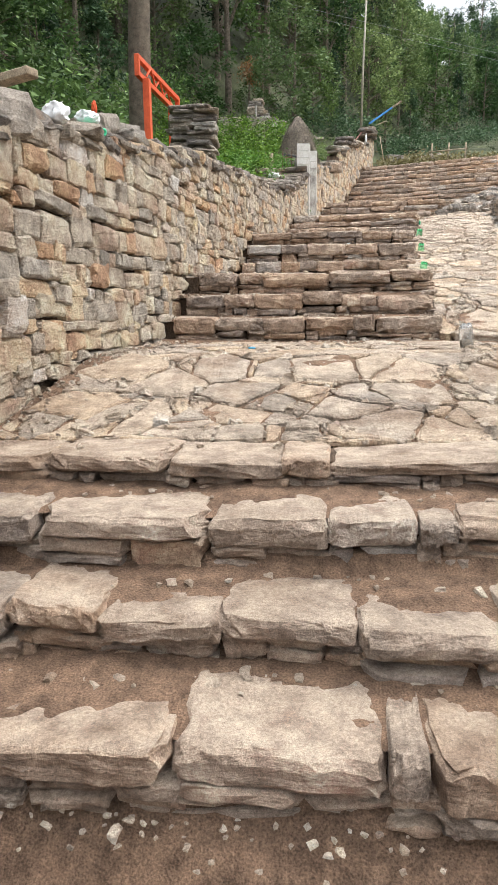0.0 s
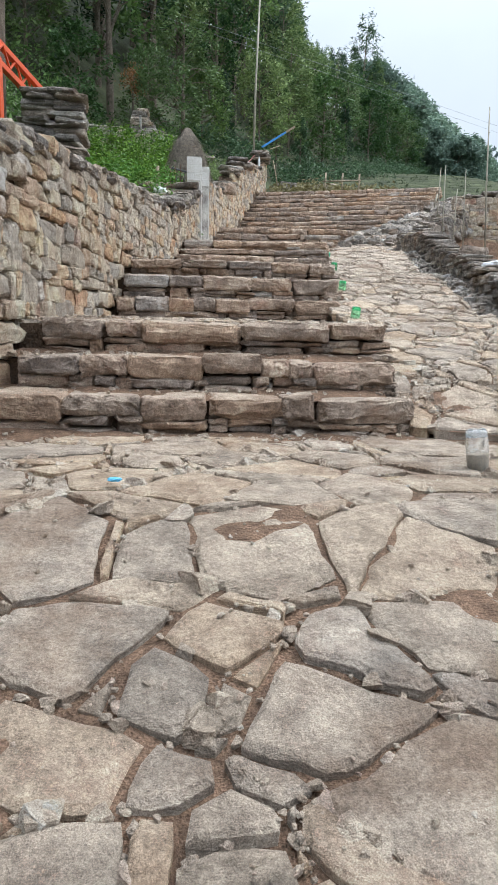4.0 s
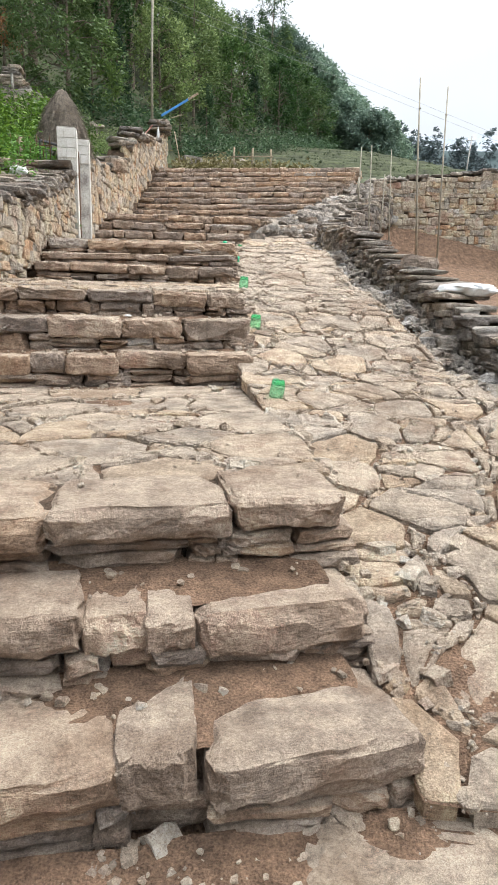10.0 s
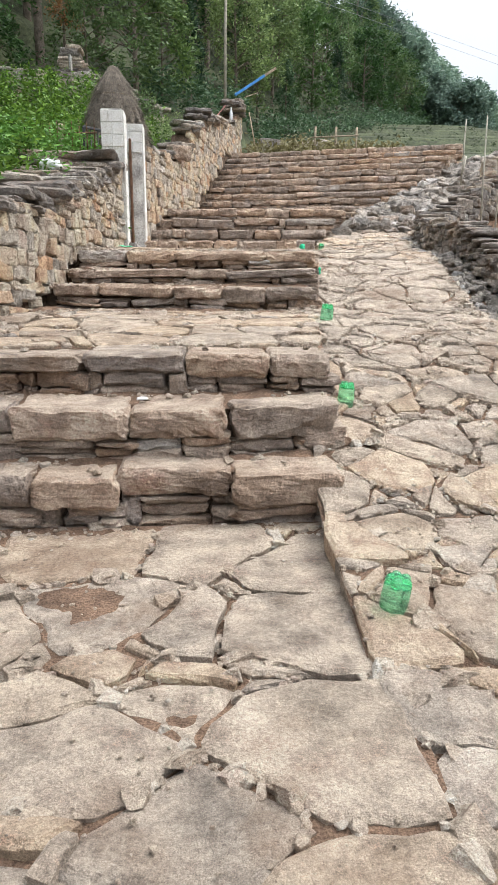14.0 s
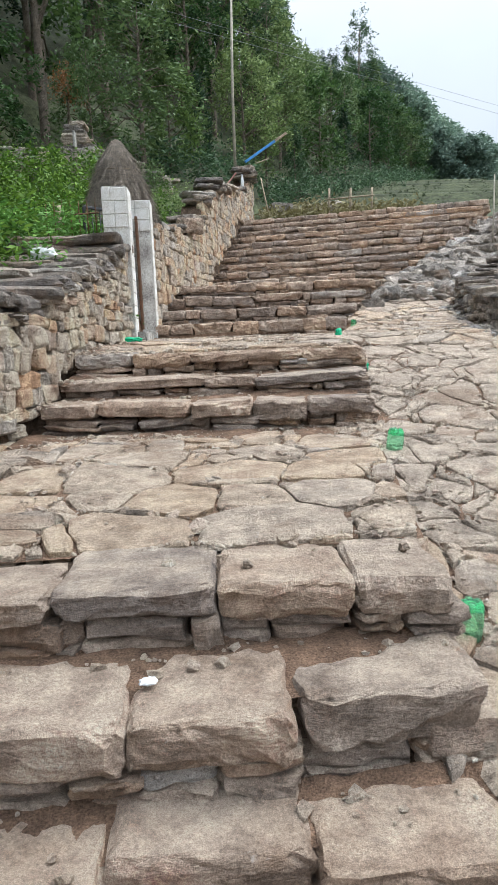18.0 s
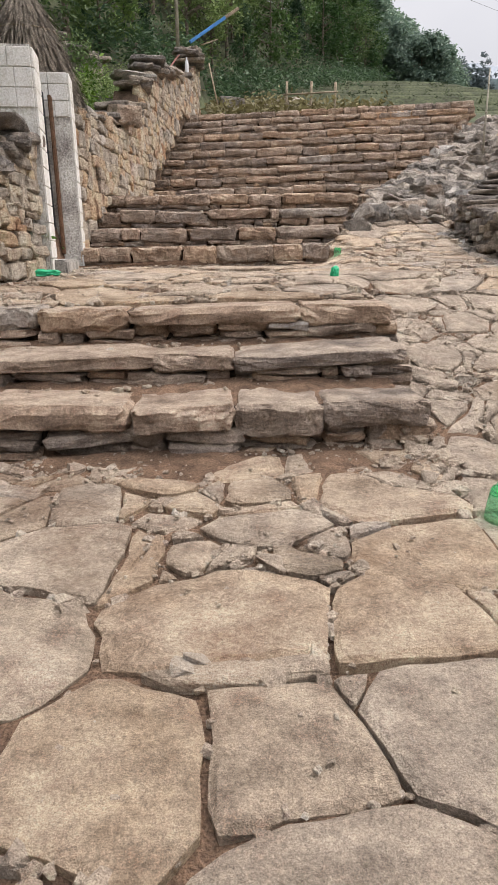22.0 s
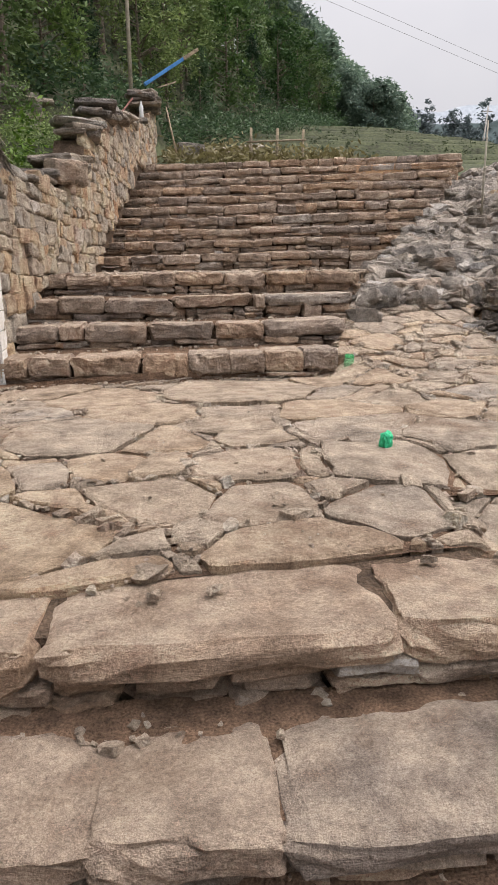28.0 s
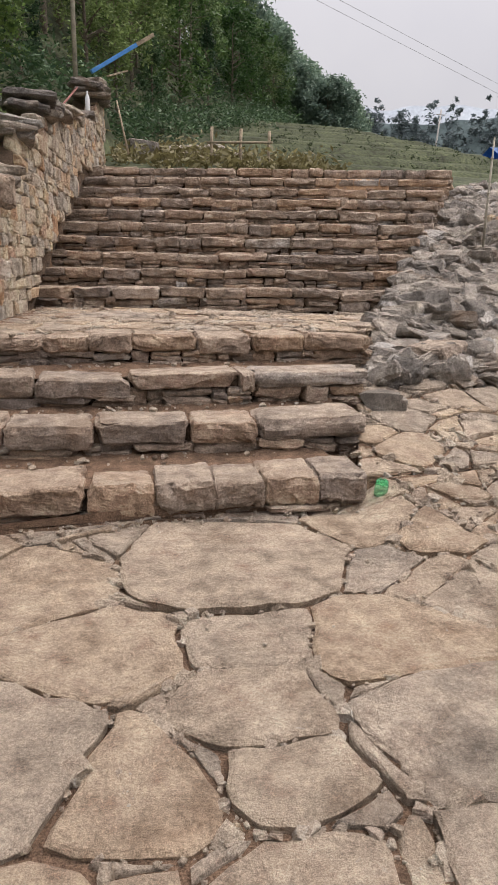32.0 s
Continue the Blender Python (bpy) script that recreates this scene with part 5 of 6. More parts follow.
# ---- thatched shelter with iron fence behind the gate ----
def build_thatch():
    rng = np.random.default_rng(620)
    hut = tagged(new("thatched_shelter"), "small cone of grey weathered straw thatch on wooden posts", "shelter")
    cx, cy = -1.35, 1.0
    for a in (0.6, 2.2, 3.8, 5.4):
        x, y = cx + 0.36 * math.cos(a), cy + 0.36 * math.sin(a)
        tube("post", [(x, y, ground_z(x, y) - 0.1), (x, y, 1.95)], [0.035, 0.03], WOOD, hut, 8)
    m = Matrix.Translation((cx, cy, 0))
    lathe("thatch_core", [(0.40, 1.75), (0.33, 2.0), (0.24, 2.25), (0.13, 2.5), (0.04, 2.68)], m, THATCH, hut, 18, wobble=0.12)
    verts, faces = [], []
    for _ in range(5200):
        a = rng.uniform(0, 2 * math.pi)
        h0 = rng.uniform(1.7, 2.78)
        r0 = np.interp(h0, [1.75, 2.0, 2.25, 2.48, 2.78], [0.47, 0.40, 0.31, 0.19, 0.04]) + rng.uniform(0, 0.04)
        length = rng.uniform(0.18, 0.42)
        h1 = max(h0 - length, 1.42 + rng.uniform(0, 0.22))
        r1 = np.interp(h1, [1.5, 1.75, 2.0, 2.25, 2.48, 2.68], [0.57, 0.50, 0.42, 0.33, 0.21, 0.06]) + rng.uniform(0.0, 0.07) + 0.09 * rng.random() ** 4
        a1 = a + rng.normal(0, 0.12)
        w = rng.uniform(0.006, 0.015)
        p, q = Vector((cx + r0 * math.cos(a), cy + r0 * math.sin(a), h0)), Vector((cx + r1 * math.cos(a1), cy + r1 * math.sin(a1), h1))
        t = Vector((-math.sin(a), math.cos(a), 0)) * w
        n = len(verts)
        verts += [p - t, p + t, q + t * 0.5, q - t * 0.5]
        faces.append((n, n + 1, n + 2, n + 3))
    tagged(link_mesh("straw", verts, faces, THATCH, hut), kind="stuff")
    for z, r in ((2.3, 0.36), (2.62, 0.15)):
        tube("binding", [(cx + r * math.cos(a), cy + r * math.sin(a), z) for a in np.linspace(0, 6.3, 18)], [0.008] * 18, WOOD, hut, 5)
    fence = tagged(new("iron_fence"), "short rusty iron fence with pointed bars above the stone wall", "fence")
    for z in (1.12, 1.42):
        beam("rail", (-2.15, -0.55, z), (-1.42, -0.75, z), 0.03, 0.02, RUSTY, fence)
    for i in range(7):
        x, y = -2.12 + 0.11 * i, -0.56 - 0.03 * i
        tube("bar", [(x, y, 0.95), (x, y, 1.5), (x, y, 1.62)], [0.009, 0.009, 0.001], RUSTY, fence, 6)
    tube("post", [(-1.95, -0.62, 0.8), (-1.95, -0.62, 1.55)], [0.035, 0.035], WOOD, fence, 8, "weathered wooden post")


build_thatch()


# ---- the cairn at the head of the upper wall ----
def build_cairn():
    rng = np.random.default_rng(630)
    cairn = tagged(new("cairn"), "pile of dark slate slabs at the head of the wall", "cairn")
    for y, z, n in ((3.7, 2.05, 2), (4.7, 2.6, 3), (5.8, 3.1, 3), (6.6, 3.25, 3), (7.5, 3.45, 2), (8.3, 3.55, 2), (10.45, 4.35, 4), (10.9, 4.4, 6)):
        for i in range(n):
            put_stone("slab", GREY_ROCKS, rng, cairn, (left_x(y) - 0.2 + rng.normal(0, 0.06), y + rng.normal(0, 0.08), z + 0.075 * i - 0.05), (rng.uniform(0.5, 0.75), rng.uniform(0.4, 0.7), rng.uniform(0.07, 0.11)), rng.normal(0, 0.3), 3)
    pole = tagged(new("painted_pole"), "blue painted timber with bare wooden end leaning on the cairn", "timber")
    a, b = Vector((1.25, 11.1, 4.98)), Vector((2.55, 11.5, 5.88))
    beam("painted_length", a, a + (b - a) * 0.72, 0.075, 0.075, BLUE_PAINT, pole)
    beam("bare_end", a + (b - a) * 0.722, b, 0.073, 0.073, WOOD, pole, "bare grey wood end")
    plank = tagged(new("plank"), "faded pink painted plank leaning on slate slabs", "plank")
    beam("board", (0.52, 10.12, 4.0), (0.9, 10.2, 4.45), 0.16, 0.03, PINK_PAINT, plank)
    plank2 = tagged(new("plank"), "short bare wooden board on the cairn", "plank")
    beam("board", (1.55, 10.9, 4.88), (1.95, 11.2, 5.08), 0.1, 0.03, WOOD, plank2)
    bottle = tagged(new("plastic_bottle"), "clear plastic bottle standing on the slate wall", "bottle")
    m = Matrix.Translation((1.07, 10.0, 4.03))
    lathe("body", [(0.04, 0), (0.044, 0.02), (0.044, 0.2), (0.035, 0.24), (0.016, 0.29), (0.016, 0.31)], m, WHITE_PLASTIC, bottle, 14)
    lathe("cap", [(0.018, 0.311), (0.018, 0.335)], m, WHITE_PLASTIC, bottle, 12)
    pole2 = tagged(new("bamboo_pole"), "tall thin bamboo pole standing behind the cairn", "pole")
    tube("pole", [(0.95, 11.35, 4.2), (0.97, 11.35, 7), (1.07, 11.3, 10.5)], [0.05, 0.042, 0.03], BAMBOO, pole2, 8)
    stick = tagged(new("wooden_stick"), "thin wooden stake beside the cairn", "stake")
    tube("stake", [(1.75, 9.7, 3.3), (1.62, 10.2, 4.3)], [0.02, 0.015], WOOD, stick, 6)
    stone = tagged(new("boulder"), "pale tan boulder on top of the wall", "boulder")
    put_stone("rock", SLABS, rng, stone, (-0.34, 3.05, 1.86), (0.4, 0.42, 0.26), 0.4, 3)


build_cairn()
orange = tagged(new("cut_stone"), "long smooth orange-tan block set in the top courses", "stone block")
SMOOTH_STONE = plain_material("orange_stone", (0.48, 0.31, 0.19), 0.85, 0.35, 6, 0.4)
beam("block", (5.0, 7.66, 2.65), (5.88, 7.37, 2.65), 0.4, 0.2, SMOOTH_STONE, orange, bevel=0.02)


# ---- red frame, trunk and clutter on the terrace by the lower wall ----
def build_red_frame():
    fr = tagged(new("red_steel_frame"), "bright red painted steel frame with zigzag bracing on the terrace", "steel frame")
    n0, n1 = Vector((-3.95, -5.2, 0)), Vector((-3.9, -3.3, 0))
    beam("post", n0 + Vector((0, 0, 0.1)), n0 + Vector((0, 0, 1.95)), 0.16, 0.12, RED_PAINT, fr)
    beam("post", n1 + Vector((0, 0, 0.4)), n1 + Vector((0, 0, 1.95)), 0.16, 0.12, RED_PAINT, fr)
    beam("top_rail", n0 + Vector((-0.1, -0.25, 2.25)), n1 + Vector((0.08, 0.25, 2.2)), 0.09, 0.09, RED_PAINT, fr)
    beam("lower_rail", n0 + Vector((-0.1, -0.25, 1.97)), n1 + Vector((0.08, 0.25, 1.92)), 0.09, 0.09, RED_PAINT, fr)
    steps = 6
    for i in range(steps):
        a = n0.lerp(n1, i / steps) + Vector((0, 0, 2.22 if i % 2 else 2.0))
        b = n0.lerp(n1, (i + 1) / steps) + Vector((0, 0, 2.0 if i % 2 else 2.22))
        beam("brace", a, b, 0.03, 0.03, RED_PAINT, fr, bevel=0.003)
    for p in (n0 + Vector((-0.1, -0.25, 2.11)), n1 + Vector((0.08, 0.25, 2.06))):
        beam("end_plate", p - Vector((0, 0, 0.18)), p + Vector((0, 0, 0.18)), 0.09, 0.09, RED_PAINT, fr)


build_red_frame()


def build_wall_clutter():
    rng = np.random.default_rng(640)
    stack = tagged(new("slate_stack"), "tall stack of dark slate slabs behind the wall", "slate stack")
    z = ground_z(-2.9, -6.6)
    while z < 1.02:
        h = rng.uniform(0.05, 0.09)
        for dx in (-0.17, 0.17):
            put_stone("slab", GREY_ROCKS, rng, stack, (-2.87 + dx + rng.normal(0, 0.03), -6.5 + rng.normal(0, 0.04), z + h / 2), (0.42, 0.6, h * 1.05), rng.normal(0, 0.2), 2)
        z += h
    for p, s in (((-2.78, -14.1, -1.0), (0.5, 0.45, 0.28)), ((-2.78, -13.6, -0.9), (0.4, 0.4, 0.2)), ((-2.85, -14.9, -1.15), (0.6, 0.5, 0.28)), ((-2.65, -12.5, -0.66), (0.35, 0.4, 0.16)), ((-2.6, -11.9, -0.6), (0.4, 0.4, 0.16))):
        rock = tagged(new("boulder"), "grey boulder lying on top of the long wall", "boulder", "boulders on the wall")
        put_stone("rock", BOULDER_PARTS, rng, rock, p, s, rng.uniform(0, 3), 5)
    for p, s, mat, what in (((-2.62, -13.35, -0.78), (0.16, 0.14, 0.14), WHITE_PLASTIC, "crumpled white plastic bag on the wall"), ((-2.6, -12.75, -0.66), (0.17, 0.14, 0.1), WHITE_PLASTIC, "crumpled white plastic bag on the wall"), ((-2.55, -12.9, -0.8), (0.24, 0.2, 0.09), GREEN_BAG, "crumpled green plastic bag on the wall"), ((-1.8, -2.3, 0.72), (0.26, 0.2, 0.14), WHITE_PLASTIC, "crumpled white sack among the plants behind the wall")):
        bag = tagged(new("plastic_bag"), what, "bag")
        crumpled("sheet", s, Matrix.Translation(p), mat, bag, seed=p[1])
    plank = tagged(new("plank"), "old grey wooden planks lying across boulders on the wall", "plank")
    beam("board", (-3.6, -13.6, -0.78), (-2.5, -14.0, -0.72), 0.1, 0.05, WOOD, plank)
    beam("board", (-3.6, -13.4, -0.74), (-2.6, -13.8, -0.66), 0.09, 0.04, WOOD, plank)
    pipe = tagged(new("stake"), "short stake with an orange rag on the terrace", "stake")
    tube("stick", [(-3.1, -11.0, -0.75), (-3.1, -11.0, -0.1)], [0.02, 0.015], WOOD, pipe, 6)
    crumpled("rag", (0.05, 0.05, 0.12), Matrix.Translation((-3.1, -11.0, -0.1)), RED_PAINT, pipe, seed=4)


build_wall_clutter()

# terrace wall and shrine behind the garden
wall_run("wall_terrace", "old mossy dry stone terrace wall behind the garden", [(-6.5, 6.0), (-3.2, 6.8), (-0.9, 7.4)], lambda x, y: ground_z(x, y - 0.4), lambda x, y: 4.25 if x < -2.2 else 4.25 - (x + 2.2) * 0.45, 0.5, GREY_ROCKS, MORTAR_SOIL, 86, size=(0.26, 0.12))
rng = np.random.default_rng(650)
shrine = tagged(new("stone_shrine"), "small stone shrine of piled slate on the terrace wall", "shrine")
for i in range(9):
    put_stone("slab", GREY_ROCKS, rng, shrine, (-3.0 + rng.normal(0, 0.05), 7.3, 4.25 + 0.085 * i), (0.95 - 0.07 * i, 0.5, 0.11), rng.normal(0, 0.1), 3)
beam("tablet", (-3.0, 6.98, 4.35), (-3.0, 6.98, 4.7), 0.3, 0.05, CEMENT, shrine, "grey upright tablet")


# ---- bottles set neck down in the joints as markers ----
def upside_bottle(x, y, z, lean, scale, material, what, fill=0.45):
    b = tagged(new("plastic_bottle"), what, "bottle", "bottles marking the ramp edge")
    m = Matrix.Translation((x, y, z)) @ Euler((radians(lean), radians(lean * 0.6), 0.4)).to_matrix().to_4x4() @ Matrix.Scale(scale, 4)
    lathe("shell", [(0.015, -0.03), (0.016, 0.02), (0.036, 0.07), (0.05, 0.11), (0.052, 0.2), (0.05, 0.245), (0.038, 0.27), (0.012, 0.262)], m, material, b, 20)
    for k in range(5):
        a = k * 2 * math.pi / 5
        lobe = m @ Matrix.Translation((0.03 * math.cos(a), 0.03 * math.sin(a), 0.262))
        lathe("foot_lobe", [(0.018, -0.02), (0.021, 0.0), (0.015, 0.015), (0.004, 0.021)], lobe, material, b, 10)
    if fill:
        lathe("sand_fill", [(0.014, 0.0), (0.033, 0.07), (0.047, 0.11), (0.048, 0.11 + 0.1 * fill)], m, SAND, b, 16, "damp sand filling")
    return b


upside_bottle(0.56, -9.1, ramp_z(-9.1) - 0.15, 8, 0.9, GREEN_PET, "green plastic bottle stuck neck down between flagstones, part sand-filled")
upside_bottle(0.79, -7.35, -1.47, 4, 0.9, GREEN_PET, "green plastic bottle stuck neck down beside the steps")
upside_bottle(1.0, -5.6, -1.11, 6, 1.0, GREEN_PET, "green plastic bottle stuck neck down beside the landing")
upside_bottle(1.97, -0.12, -0.26, 3, 0.8, GREEN_PET, "green plastic bottle stuck neck down at the foot of the steps")
upside_bottle(0.42, -12.68, -2.56, -6, 1.05, CLEAR_PET, "clear plastic bottle stuck neck down in the paving", 0.5)
for x, y, z, s, mat, what in ((1.31, -2.4, -0.25, (0.065, 0.05, 0.09), GREEN_BAG, "crushed green bottle remains between flagstones"), (-1.02, -1.6, -0.22, (0.26, 0.1, 0.06), GREEN_BAG, "strip of green plastic litter at the foot of the wall"), (1.27, -3.78, -0.57, (0.06, 0.06, 0.1), GREEN_BAG, "scrap of green plastic at the end of a step"), (-1.29, -13.1, -2.43, (0.055, 0.035, 0.015), BLUE_BAG, "small blue wrapper lying on the landing"), (-0.33, -7.75, -1.24, (0.05, 0.04, 0.015), WHITE_PLASTIC, "scrap of silver foil on a tread"), (0.95, -2.30, -0.36, (0.016, 0.04, 0.016), plain_material("yellow_plastic", (0.62, 0.36, 0.04), 0.5, 0.2, 20, 0.1), "small yellow plastic scrap in a soil-filled gap")):
    litter = tagged(new("litter"), what, "litter")
    crumpled("scrap", s, Matrix.Translation((x, y, z + s[2] * 0.3)), mat, litter, seed=x * 7)


# ---- beside the low wall ----
rng = np.random.default_rng(660)
for p, s, what in (((3.2, -5.5, -0.66), (0.5, 0.42, 0.2), "smooth pale boulder lying on the low wall"), ((2.56, -7.63, -1.5), (0.42, 0.3, 0.26), "brown angular rock at the foot of the low wall"), ((2.36, -7.5, -1.5), (0.3, 0.24, 0.2), "brown angular rock at the foot of the low wall"), ((2.55, 0.95, 0.2), (0.34, 0.26, 0.2), "dark grey rock beside the steps"), ((3.5, 1.75, 0.46), (0.5, 0.4, 0.22), "pale flat rock on the rubble")):
    rock = tagged(new("boulder"), what, "boulder")
    put_stone("rock", SLABS if "pale" in what else BOULDER_PARTS, rng, rock, p, s, rng.uniform(0, 3), 4)
sheet = tagged(new("plastic_sheet"), "white plastic sheet draped over the low wall", "plastic sheet")
crumpled("sheet", (0.5, 0.9, 0.14), Matrix.Translation((2.98, -7.0, -0.96)), WHITE_PLASTIC, sheet, seed=9, fold=0.2)
for x, y, z0, z1, r, lean in ((5.55, 0.0, -0.5, 3.25, 0.022, -0.2), (4.62, 0.0, -0.3, 1.95, 0.015, -0.05), (4.97, 0.1, -0.3, 1.45, 0.014, 0.03), (6.25, 0.2, -0.4, 3.2, 0.02, -0.05), (6.24, 5.0, 1.2, 3.05, 0.02, 0.02), (5.95, 2.2, -0.2, 2.4, 0.015, -0.1)):
    pole = tagged(new("bamboo_pole"), "thin dry bamboo pole standing upright by the stone wall", "pole", "bamboo poles")
    tube("pole", [(x - lean, y, z0), (x - lean * 0.4, y + 0.01, (z0 + z1) / 2), (x, y, z1)], [r, r * 0.9, r * 0.6], BAMBOO, pole, 6)
    for k in range(3):
        zz = z0 + (z1 - z0) * (0.35 + 0.25 * k)
        xx = x - lean * (1 - (0.35 + 0.25 * k))
        lathe("node", [(r * 1.25, 0), (r * 1.25, 0.015)], Matrix.Translation((xx, y, zz)), BAMBOO, pole, 6)
stick = tagged(new("wooden_stick"), "pale wooden stick lying on the stepped wall", "stick")
tube("stick", [(5.35, 2.75, 1.5), (5.42, 2.8, 1.85)], [0.025, 0.025], BAMBOO, stick, 6)
for x in (4.0, 4.7, 5.4):
    post = tagged(new("fence_post"), "weathered wooden fence post above the steps", "post", "posts of the field fence")
    tube("post", [(x, 12.5, 3.4), (x + 0.03, 12.5, 4.45)], [0.04, 0.035], WOOD, post, 6)
rail = tagged(new("fence_rail"), "thin wooden rail tied to the fence posts", "fence rail")
tube("rail", [(3.9, 12.48, 4.1), (5.5, 12.48, 4.2)], [0.025, 0.025], WOOD, rail, 6)


# ---- plants ----
def leaf_cloud(name, rng, centres, per, leaf, spread, material, parent, droop=0.0):
    """Leaves in clumps round the centres: each leaf a folded lozenge."""
    n = len(centres) * per
    c = np.repeat(np.array(centres), per, 0)
    p = c[:, :3] + rng.normal(0, 1, (n, 3)) * c[:, 3:4] * spread
    d = rng.normal(0, 1, (n, 3))
    d[:, 2] = d[:, 2] * 0.5 - droop
    d /= np.linalg.norm(d, axis=1)[:, None]
    lie = rng.normal(0, 1, (n, 3))
    lie[:, 2] += 1.2
    u = np.cross(d, lie)
    u /= np.linalg.norm(u, axis=1)[:, None] + 1e-9
    size = leaf * rng.uniform(0.6, 1.4, (n, 1))
    v = np.stack([p - d * size, p + u * size * 0.4, p + d * size, p - u * size * 0.4], 1).reshape(-1, 3)
    me = bpy.data.meshes.new(name)
    me.vertices.add(4 * n)
    me.vertices.foreach_set("co", v.ravel())
    me.loops.add(4 * n)
    me.loops.foreach_set("vertex_index", np.arange(4 * n, dtype=np.int32))
    me.polygons.add(n)
    me.polygons.foreach_set("loop_start", np.arange(0, 4 * n, 4, dtype=np.int32))
    me.update(calc_edges=True)
    me.materials.append(material)
    ob = new(name, me)
    if parent:
        ob.parent = parent
    return ob


def make_tree(name, label, seed, height, radius, base, shape, leaf, clumps, per, material, trunk=0.16, bare=0.3):
    """A tree at the origin: tapered trunk with limbs under one mesh, a crown of leaf clumps."""
    rng = np.random.default_rng(seed)
    tree = tagged(new(name), label, "tree")
    verts, faces = [], []

    def limb(pts, radii, sides):
        v, f = tube_verts(pts, radii, sides, False)
        o = len(verts)
        verts.extend(v)
        faces.extend([tuple(i + o for i in q) for q in f])

    bend = rng.normal(0, 0.02 * height, 2)
    spine = [Vector((bend[0] * t * t, bend[1] * t * t, height * 0.96 * t - (0.5 if t == 0 else 0))) for t in np.linspace(0, 1, 7)]
    limb(spine, list(np.linspace(trunk, trunk * 0.12, 7)), 8)
    centres = []
    for k in range(clumps):
        t = bare + (1 - bare) * rng.random() ** 0.8
        q = (t - bare) / (1 - bare)
        if shape == "cone":
            r = radius * (1 - q) ** 0.75 + 0.1
        elif shape == "column":
            r = radius * (0.55 + 0.45 * math.sin(math.pi * min(1, q * 1.1)))
        else:
            r = radius * math.sqrt(max(0.02, 1 - (2 * q - 0.9) ** 2 / 1.3))
        a = rng.uniform(0, 2 * math.pi)
        rr = r * math.sqrt(rng.uniform(0.15, 1)) * (1 + 0.35 * math.sin(3 * a + seed) * rng.random())
        i = min(5, int(t * 6))
        root = spine[i].lerp(spine[i + 1], t * 6 - i)
        tip = root + Vector((rr * math.cos(a), rr * math.sin(a), rng.uniform(-0.05, 0.12) * height * (0.5 if shape == "cone" else 1)))
        centres.append((tip.x, tip.y, tip.z, base * rng.uniform(0.6, 1.3)))
        if k % 3 == 0:
            limb([root - Vector((0, 0, 0.04 * height)), root.lerp(tip, 0.5) + Vector((0, 0, 0.02 * height)), tip], [trunk * 0.3 * (1 - t) + 0.02, trunk * 0.2 * (1 - t) + 0.012, 0.006], 5)
    link_mesh("trunk", verts, faces, BARK, tree, smooth=True)
    leaf_cloud("crown", rng, centres, per, leaf, 0.42, material, tree, 0.2)
    return tree


KINDS = [
    make_tree("tree", "tall broadleaf tree with a dense mid-green crown on the hillside", 701, 11, 2.6, 0.55, "round", 0.125, 75, 62, LEAF_MID, 0.17, 0.25),
    make_tree("tree", "tall dark green tree with an uneven crown on the hillside", 702, 14, 2.6, 0.6, "column", 0.125, 85, 62, LEAF_DARK, 0.2, 0.3),
    make_tree("tree", "slender pale green tree with feathery crown on the hillside", 703, 9, 2.0, 0.5, "column", 0.12, 70, 60, LEAF_PALE, 0.1, 0.12),
    make_tree("tree", "young conifer with layered dark branches", 704, 7, 1.6, 0.4, "cone", 0.11, 70, 60, LEAF_DARK, 0.12, 0.08),
    make_tree("tree", "broad green tree with open branches and pale leaves", 705, 8, 2.8, 0.55, "round", 0.12, 70, 62, LEAF_PALE, 0.14, 0.1),
    make_tree("tree", "dense leafy green thicket tree", 706, 6, 2.4, 0.55, "round", 0.13, 65, 65, LEAF_MID, 0.1, 0.02),
]


# for far trees: its leaf colour holds the haze of the distance
HAZY = make_tree("tree", "dense tree at the far edge of the fields, haze painted into its grey-green", 707, 8, 3.0, 0.75, "round", 0.2, 140, 140, LEAF_HAZE, 0.12, 0.04)


TALL = [11, 14, 9, 7, 8, 6]
# the wood grows lower towards the open fields: bearing from the foot of the steps, and how high it stands over the horizon
wood_height = lerp_table([(-60, 75), (-5, 60), (2, 45), (5.5, 28), (7.2, 23.5), (8.5, 21.8), (10.4, 21.2), (13, 20.6), (14.8, 20.0), (16.6, 18.6), (18, 17.2), (19.7, 15.8), (22.8, 13.8), (25, 12), (30, 10), (60, 6)])


def tallest(x, y):
    """How high the top of a tree may stand here."""
    return math.hypot(x + 0.3, y + 9) * math.tan(radians(wood_height(math.degrees(math.atan2(x + 0.3, y + 9))))) + 0.2


